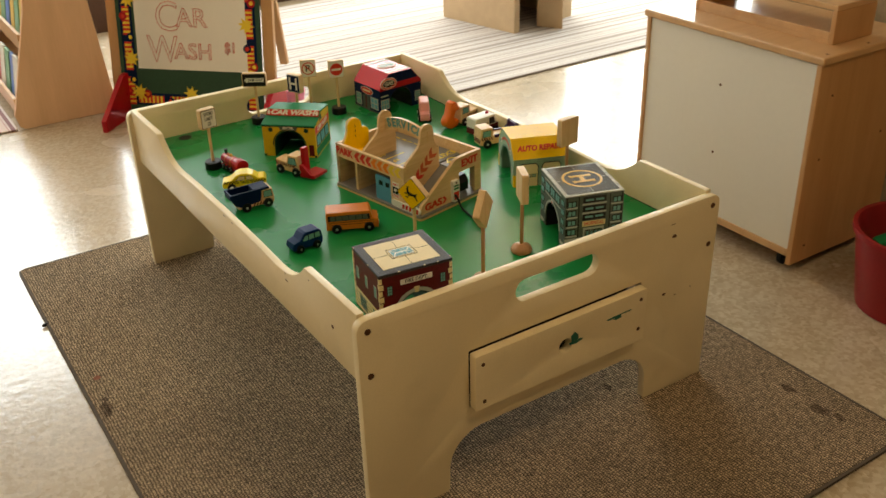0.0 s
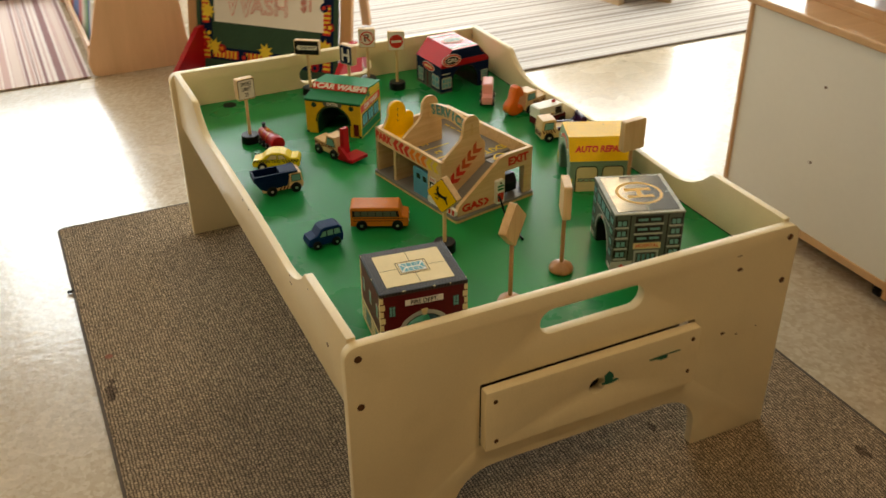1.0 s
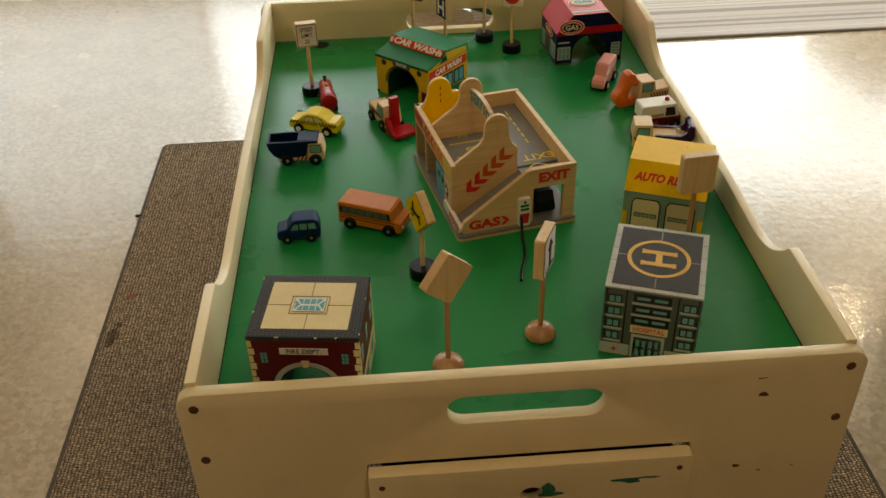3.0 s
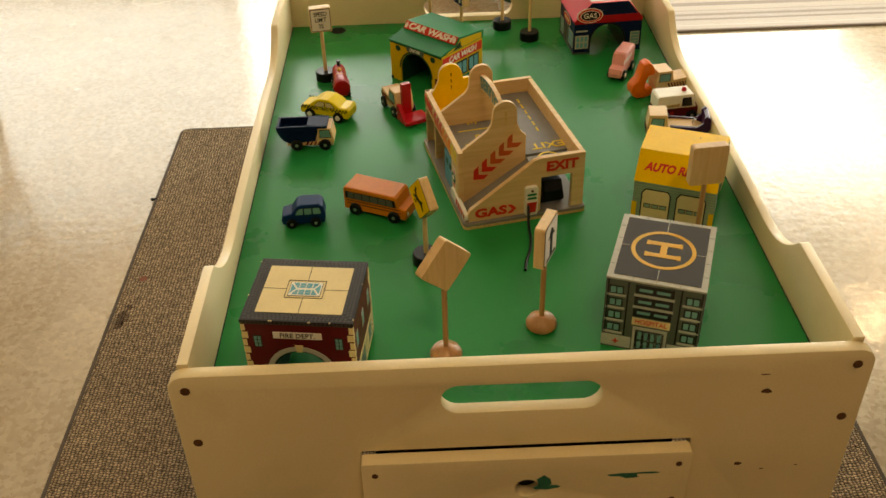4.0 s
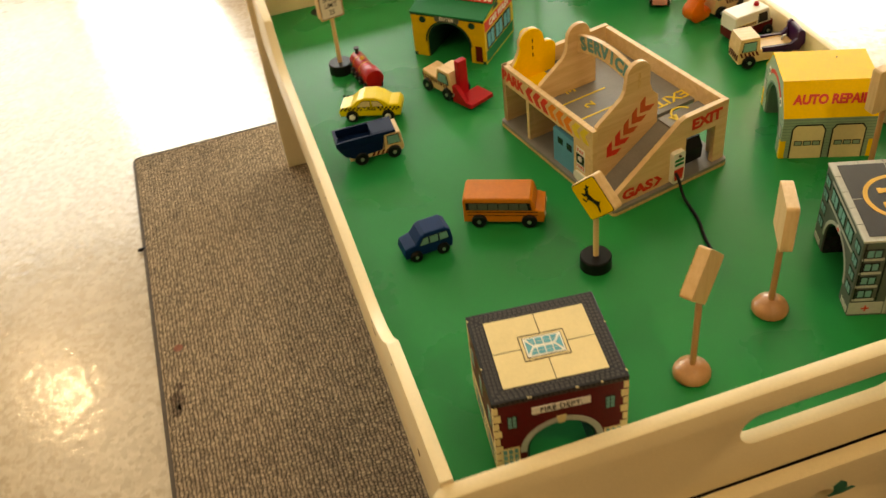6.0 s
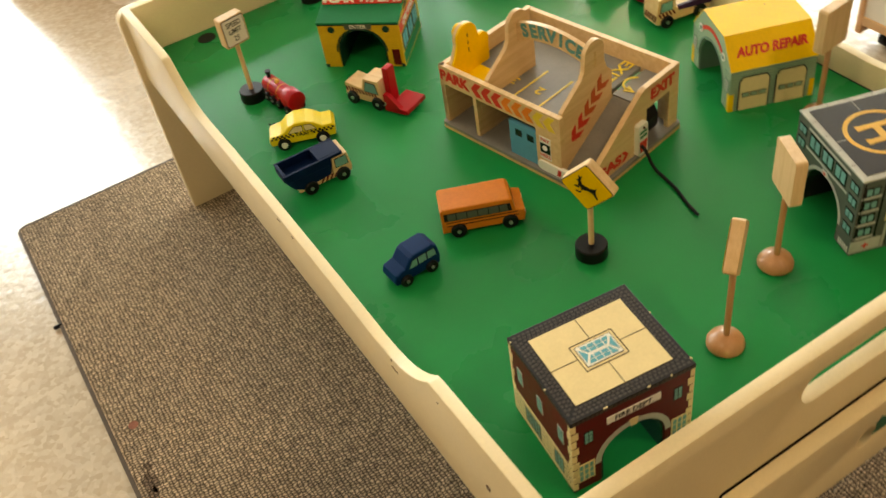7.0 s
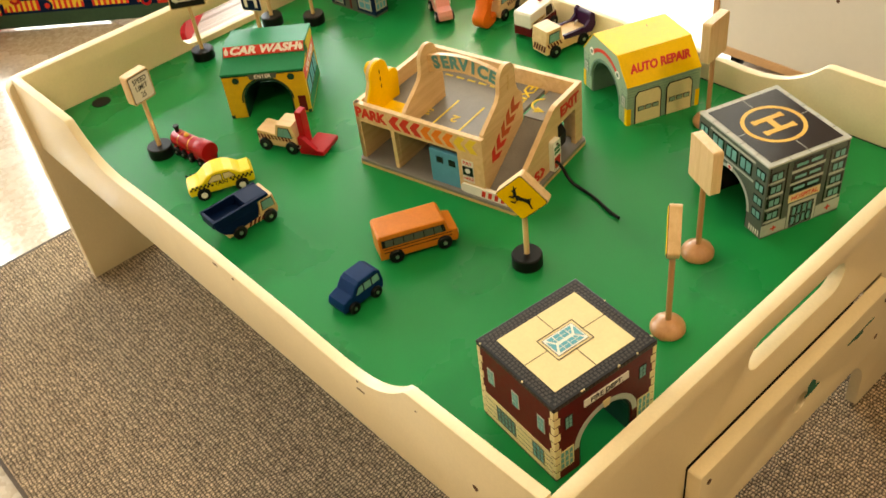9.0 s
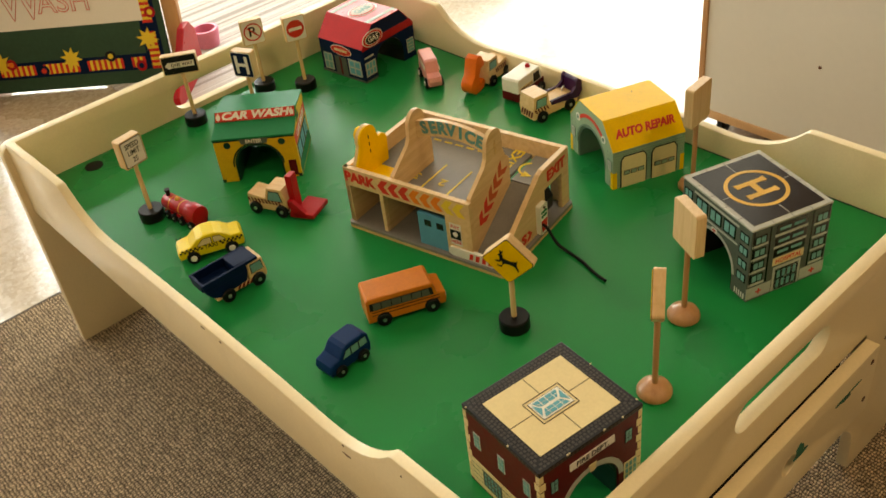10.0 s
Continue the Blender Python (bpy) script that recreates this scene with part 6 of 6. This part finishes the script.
# red bucket by the wall
bk = thing("bucket", pose(1.085, -0.1, 0), "dark red plastic bucket holding lime green toys", "bucket")
b = lathe([(0.125, 0.0), (0.13, 0.004), (0.16, 0.205), (0.168, 0.207), (0.168, 0.22), (0.157, 0.22), (0.153, 0.205), (0.125, 0.012), (0.02, 0.01)], seg=40)
part("shell", b, BUCKETRED, bk, smooth=True)
rnd = random.Random(8)
for k in range(16):
    a, r = rnd.random() * 6.28, 0.1 * rnd.random() ** 0.5
    tagged(part("toy_brick", box((-0.03, -0.016, 0), (0.03, 0.016, 0.025), 0.003), (LIME, CARGREEN, DEEPGREEN)[k % 3], None, m=pose(1.085 + r * math.cos(a), -0.1 + r * math.sin(a), 0.125 + 0.01 * (k % 4), rnd.uniform(-25, 25), rnd.uniform(-25, 25), rnd.uniform(0, 360))), "plastic toy brick in the red bucket", "toy brick", "bricks in the bucket")
part("filling", lathe([(0.122, 0.012), (0.14, 0.125)]), CARGREEN, bk, "pile of green plastic toys")

# ---- book display ----
bookcase = thing("book_display", pose(-0.52, 2.645, 0), "birch book display with sloped sides full of picture books", "bookcase")
outl = [(0.03, 0), (0.36, 0), (0.39, 0.02), (0.355, 0.45), (0.3, 1.1), (0.22, 1.1), (0.115, 0.45), (0.0, 0.06), (0.01, 0.012)]
part("side_panel", prism([outl], 0.022, face(0, 0.022, 0), bevel=0.003), PEACHBIRCH, bookcase)
part("side_panel", prism([outl], 0.022, face(0, 1.1, 0), bevel=0.003), PEACHBIRCH, bookcase)
part("back_board", prism([[(0.37, 0.02), (0.378, 0.02), (0.294, 1.09), (0.286, 1.09)]], 1.056, face(0, 1.078, 0)), AGED, bookcase)
for z, x in ((0.06, 0.012), (0.3, 0.08), (0.55, 0.14), (0.8, 0.175)):
    part("shelf", box((x, 0.022, z), (0.365 - z * 0.08, 1.078, z + 0.014)), AGED, bookcase)
    part("shelf_lip", box((x, 0.022, z + 0.014), (x + 0.012, 1.078, z + 0.06)), AGED, bookcase)
for z, x in ((0.075, 0.03), (0.315, 0.1), (0.565, 0.158)):
    for k in range(12):
        hgt = rnd.uniform(0.16, 0.21)
        tagged(part("picture_book", box((0, 0, 0), (0.012, 0.075, hgt), 0.0015), BOOKS[rnd.randrange(5)], None, m=pose(-0.52 + x, 2.645 + 0.03 + k * 0.086, z, 0, 9, rnd.uniform(-3, 3))), "thin picture book leaning on the display shelf", "book", "books on the display")

# ---- easel with the hand-drawn sign ----
easel = thing("easel", pose(0.102, 2.368, 0, 0, 0, -45), "wooden easel with green board and paper car wash sign", "easel")
lean = pose(0, 0, 0.008, -10)
ew = 0.345
for x in (-ew, ew - 0.045):
    part("post", box((x, -0.012, 0), (x + 0.045, 0.012, 1.15), 0.003, lean), AGEDV, easel)
    part("post", box((x * 0.7, 0.42, 0), (x * 0.7 + 0.035, 0.444, 1.05), 0.003, pose(0, 0, 0.008, 12)), AGEDV, easel)
    part("foot", prism([[(-0.215, 0), (0.06, 0), (0.06, 0.13), (0.02, 0.17), (-0.03, 0.17), (-0.215, 0.045)]], 0.022, face(x + 0.055 if x < 0 else x + 0.046, 0, 90), bevel=0.003), RED, easel, "red painted foot")
brd = part("board", box((-ew + 0.047, -0.024, -0.005), (ew - 0.047, -0.0122, 1.1), 0.002, lean), CHALKGREEN, easel, "dark green chalkboard")
ef = lean @ face(0, -0.024, 0)
pp = part("paper", plate(ef, -0.218, 0.18, 0.241, 0.66, None, 0.001), PAPER, easel, "white paper with red hand lettering")
for body, size, x, z, sx in (("C", 0.16, -0.083, 0.368, 0.9), ("AR", 0.1, 0.02, 0.367, 1.0), ("W", 0.145, -0.108, 0.244, 0.85), ("ASH", 0.086, 0.02, 0.24, 1.0), ("$1", 0.055, 0.174, 0.26, 0.9)):
    text("lettering", body, size, ef @ pose(x, z + 0.01, 0), CRAYON, pp, 0.003, outline=0.0014, sx=sx)


def star(f, x, y, r, parent, lift):
    lp = [(x + (r if k % 2 else r * 0.5) * math.cos(k * math.pi / 8 + 0.2), y + (r if k % 2 else r * 0.5) * math.sin(k * math.pi / 8 + 0.2)) for k in range(16)]
    part("star_print", shape(f, lp, None, lift), PRINTYELLOW, parent)


def disc(f, x, y, r, ring, core, parent, lift):
    part("round_print", shape(f, arc(x, y, r, 0, 330, 11), None, lift), ring, parent)
    part("round_print", shape(f, arc(x, y, r * 0.5, 0, 330, 11), None, lift + T), core, parent)


# border: striped bands, with stars and discs laid over them
for x0, y0, x1, y1 in ((-0.281, 0.036, -0.229, 1.08), (0.229, 0.036, 0.281, 1.08), (-0.229, 0.036, 0.229, 0.084)):
    tr = part("border_strip", plate(ef, x0, y0, x1, y1), NAVY, easel, "border strip of stars and striped bands")
    up = y1 - y0 > x1 - x0
    n = int(max(x1 - x0, y1 - y0) / 0.0085)
    for k in range(n):
        if k % 16 in (13, 14, 15):
            continue
        q = PRINTYELLOW if k % 2 else PRINTRED
        if up:
            plates("stripe", ef, [(x0 + 0.01, y0 + k * 0.0085, x1 - 0.012, y0 + k * 0.0085 + 0.0082)], q, tr, T)
        else:
            plates("stripe", ef, [(x0 + k * 0.0085, y0 + 0.008, x0 + k * 0.0085 + 0.0082, y1 - 0.01)], q, tr, T)
    if up:
        c = (x0 + x1) / 2
        for k, y in enumerate((0.219, 0.444, 0.66) if c < 0 else (0.126, 0.358, 0.58)):
            star(ef, c + (0.01 if c < 0 else -0.012), y, 0.034, tr, 2 * T)
        for k, y in enumerate((0.135, 0.09, 0.3, 0.38) if c < 0 else (0.202, 0.27, 0.44)):
            disc(ef, c + 0.012 * (-1) ** k, y, 0.0165, (NAVY, RED)[k % 2] if c < 0 else (RED, NAVY)[k % 2], (PRINTYELLOW, PRINTRED)[k % 2], tr, 2 * T)
    else:
        for x in (-0.001, -0.29 + 0.07):
            star(ef, x, 0.086, 0.034, tr, 2 * T)
        for x, y, ring, core in ((-0.189, 0.08, RED, PRINTORANGE), (-0.094, 0.055, NAVY, PRINTRED), (0.119, 0.083, INK, PRINTYELLOW), (0.206, 0.048, RED, NAVY)):
            disc(ef, x, y, 0.0165, ring, core, tr, 2 * T)
pot = thing("toy_pot", pose(0.49, 2.27, 0), "pink plastic toy pot on the floor beside the easel", "toy")
part("body", lathe([(0.03, 0), (0.036, 0.004), (0.042, 0.04), (0.044, 0.06), (0.042, 0.064), (0.034, 0.064), (0.03, 0.02)]), mat("pink_plastic", (0.7, 0.22, 0.32), 0.35), pot, smooth=True)

# ---- cardboard play house ----
house = thing("cardboard_box", pose(1.80, 2.51, 0, 0, 0, 11), "large cardboard box house with a cut doorway", "cardboard box")
part("side", box((-0.006, 0, 0), (0, 0.5, 0.55), 0.001), CARDBOARD, house)
part("side", box((0.43, 0, 0), (0.436, 0.5, 0.55), 0.001), CARDBOARD, house)
part("back", box((0, 0.494, 0), (0.43, 0.5, 0.55), 0.001), CARDBOARD, house)
part("front", prism([[(0, 0), (0.03, 0), (0.03, 0.4), (0.17, 0.4), (0.17, 0), (0.43, 0), (0.43, 0.55), (0, 0.55)]], 0.006, face(0, 0.006, 0)), CARDBOARD, house)
part("flap", box((0, -0.13, 0.004), (0.006, 0, 0.4), 0.001, pose(0.172, 0, 0, 0, 0, 18)), CARDBOARD, house, "open cardboard door flap")
part("top", box((-0.006, 0, 0.55), (0.436, 0.5, 0.556), 0.001), CARDBOARD, house)
low = thing("low_shelf", pose(0.7, 3.86, 0), "dark brown low wooden shelf by the window wall", "shelf")
part("board", box((-3.2, 0, 0.28), (1.0, 0.2, 0.31), 0.004), DARKWOOD, low)
part("front_board", box((-3.2, 0.02, 0.0), (1.0, 0.04, 0.28), 0.002), DARKWOOD, low)


# ---- small chairs at the edge of the play area ----
def small_chair(x, y, yaw):
    """A child's chair: splayed legs with dark rubber tips, a shaped seat and a bent back rail."""
    t = thing("small_chair", pose(x, y, 0, 0, 0, yaw), "light wooden small chair with dark rubber feet on the vinyl floor", "chair", "small chairs")
    for sx in (-1, 1):
        for sy in (-1, 1):
            m = pose(sx * 0.125, sy * 0.12, 0, sy * 4.0, -sx * 4.0)
            leg = part("leg", lathe([(0.011, 0.02), (0.015, 0.12), (0.016, 0.285)], m, seg=14), BIRCHV, t, smooth=True)
            part("rubber_foot", lathe([(0.011, 0.0), (0.0145, 0.003), (0.0135, 0.022)], m, seg=14), RUBBER, leg, smooth=True)
    part("seat", prism([rounded(-0.14, -0.14, 0.14, 0.14, 0.035, 6)], 0.018, pose(0, 0, 0.278), bevel=0.005), BIRCH, t)
    for sy in (-1, 1):
        part("back_post", box((-0.135, sy * 0.115 - 0.011, 0.292), (-0.113, sy * 0.115 + 0.011, 0.56), 0.004), BIRCHV, t)
    part("backrest", box((-0.113, -0.135, 0.44), (-0.099, 0.135, 0.55), 0.005), BIRCH, t)
    return t


small_chair(-1.497, 1.57, 175)
small_chair(-1.3, 0.83, 160)
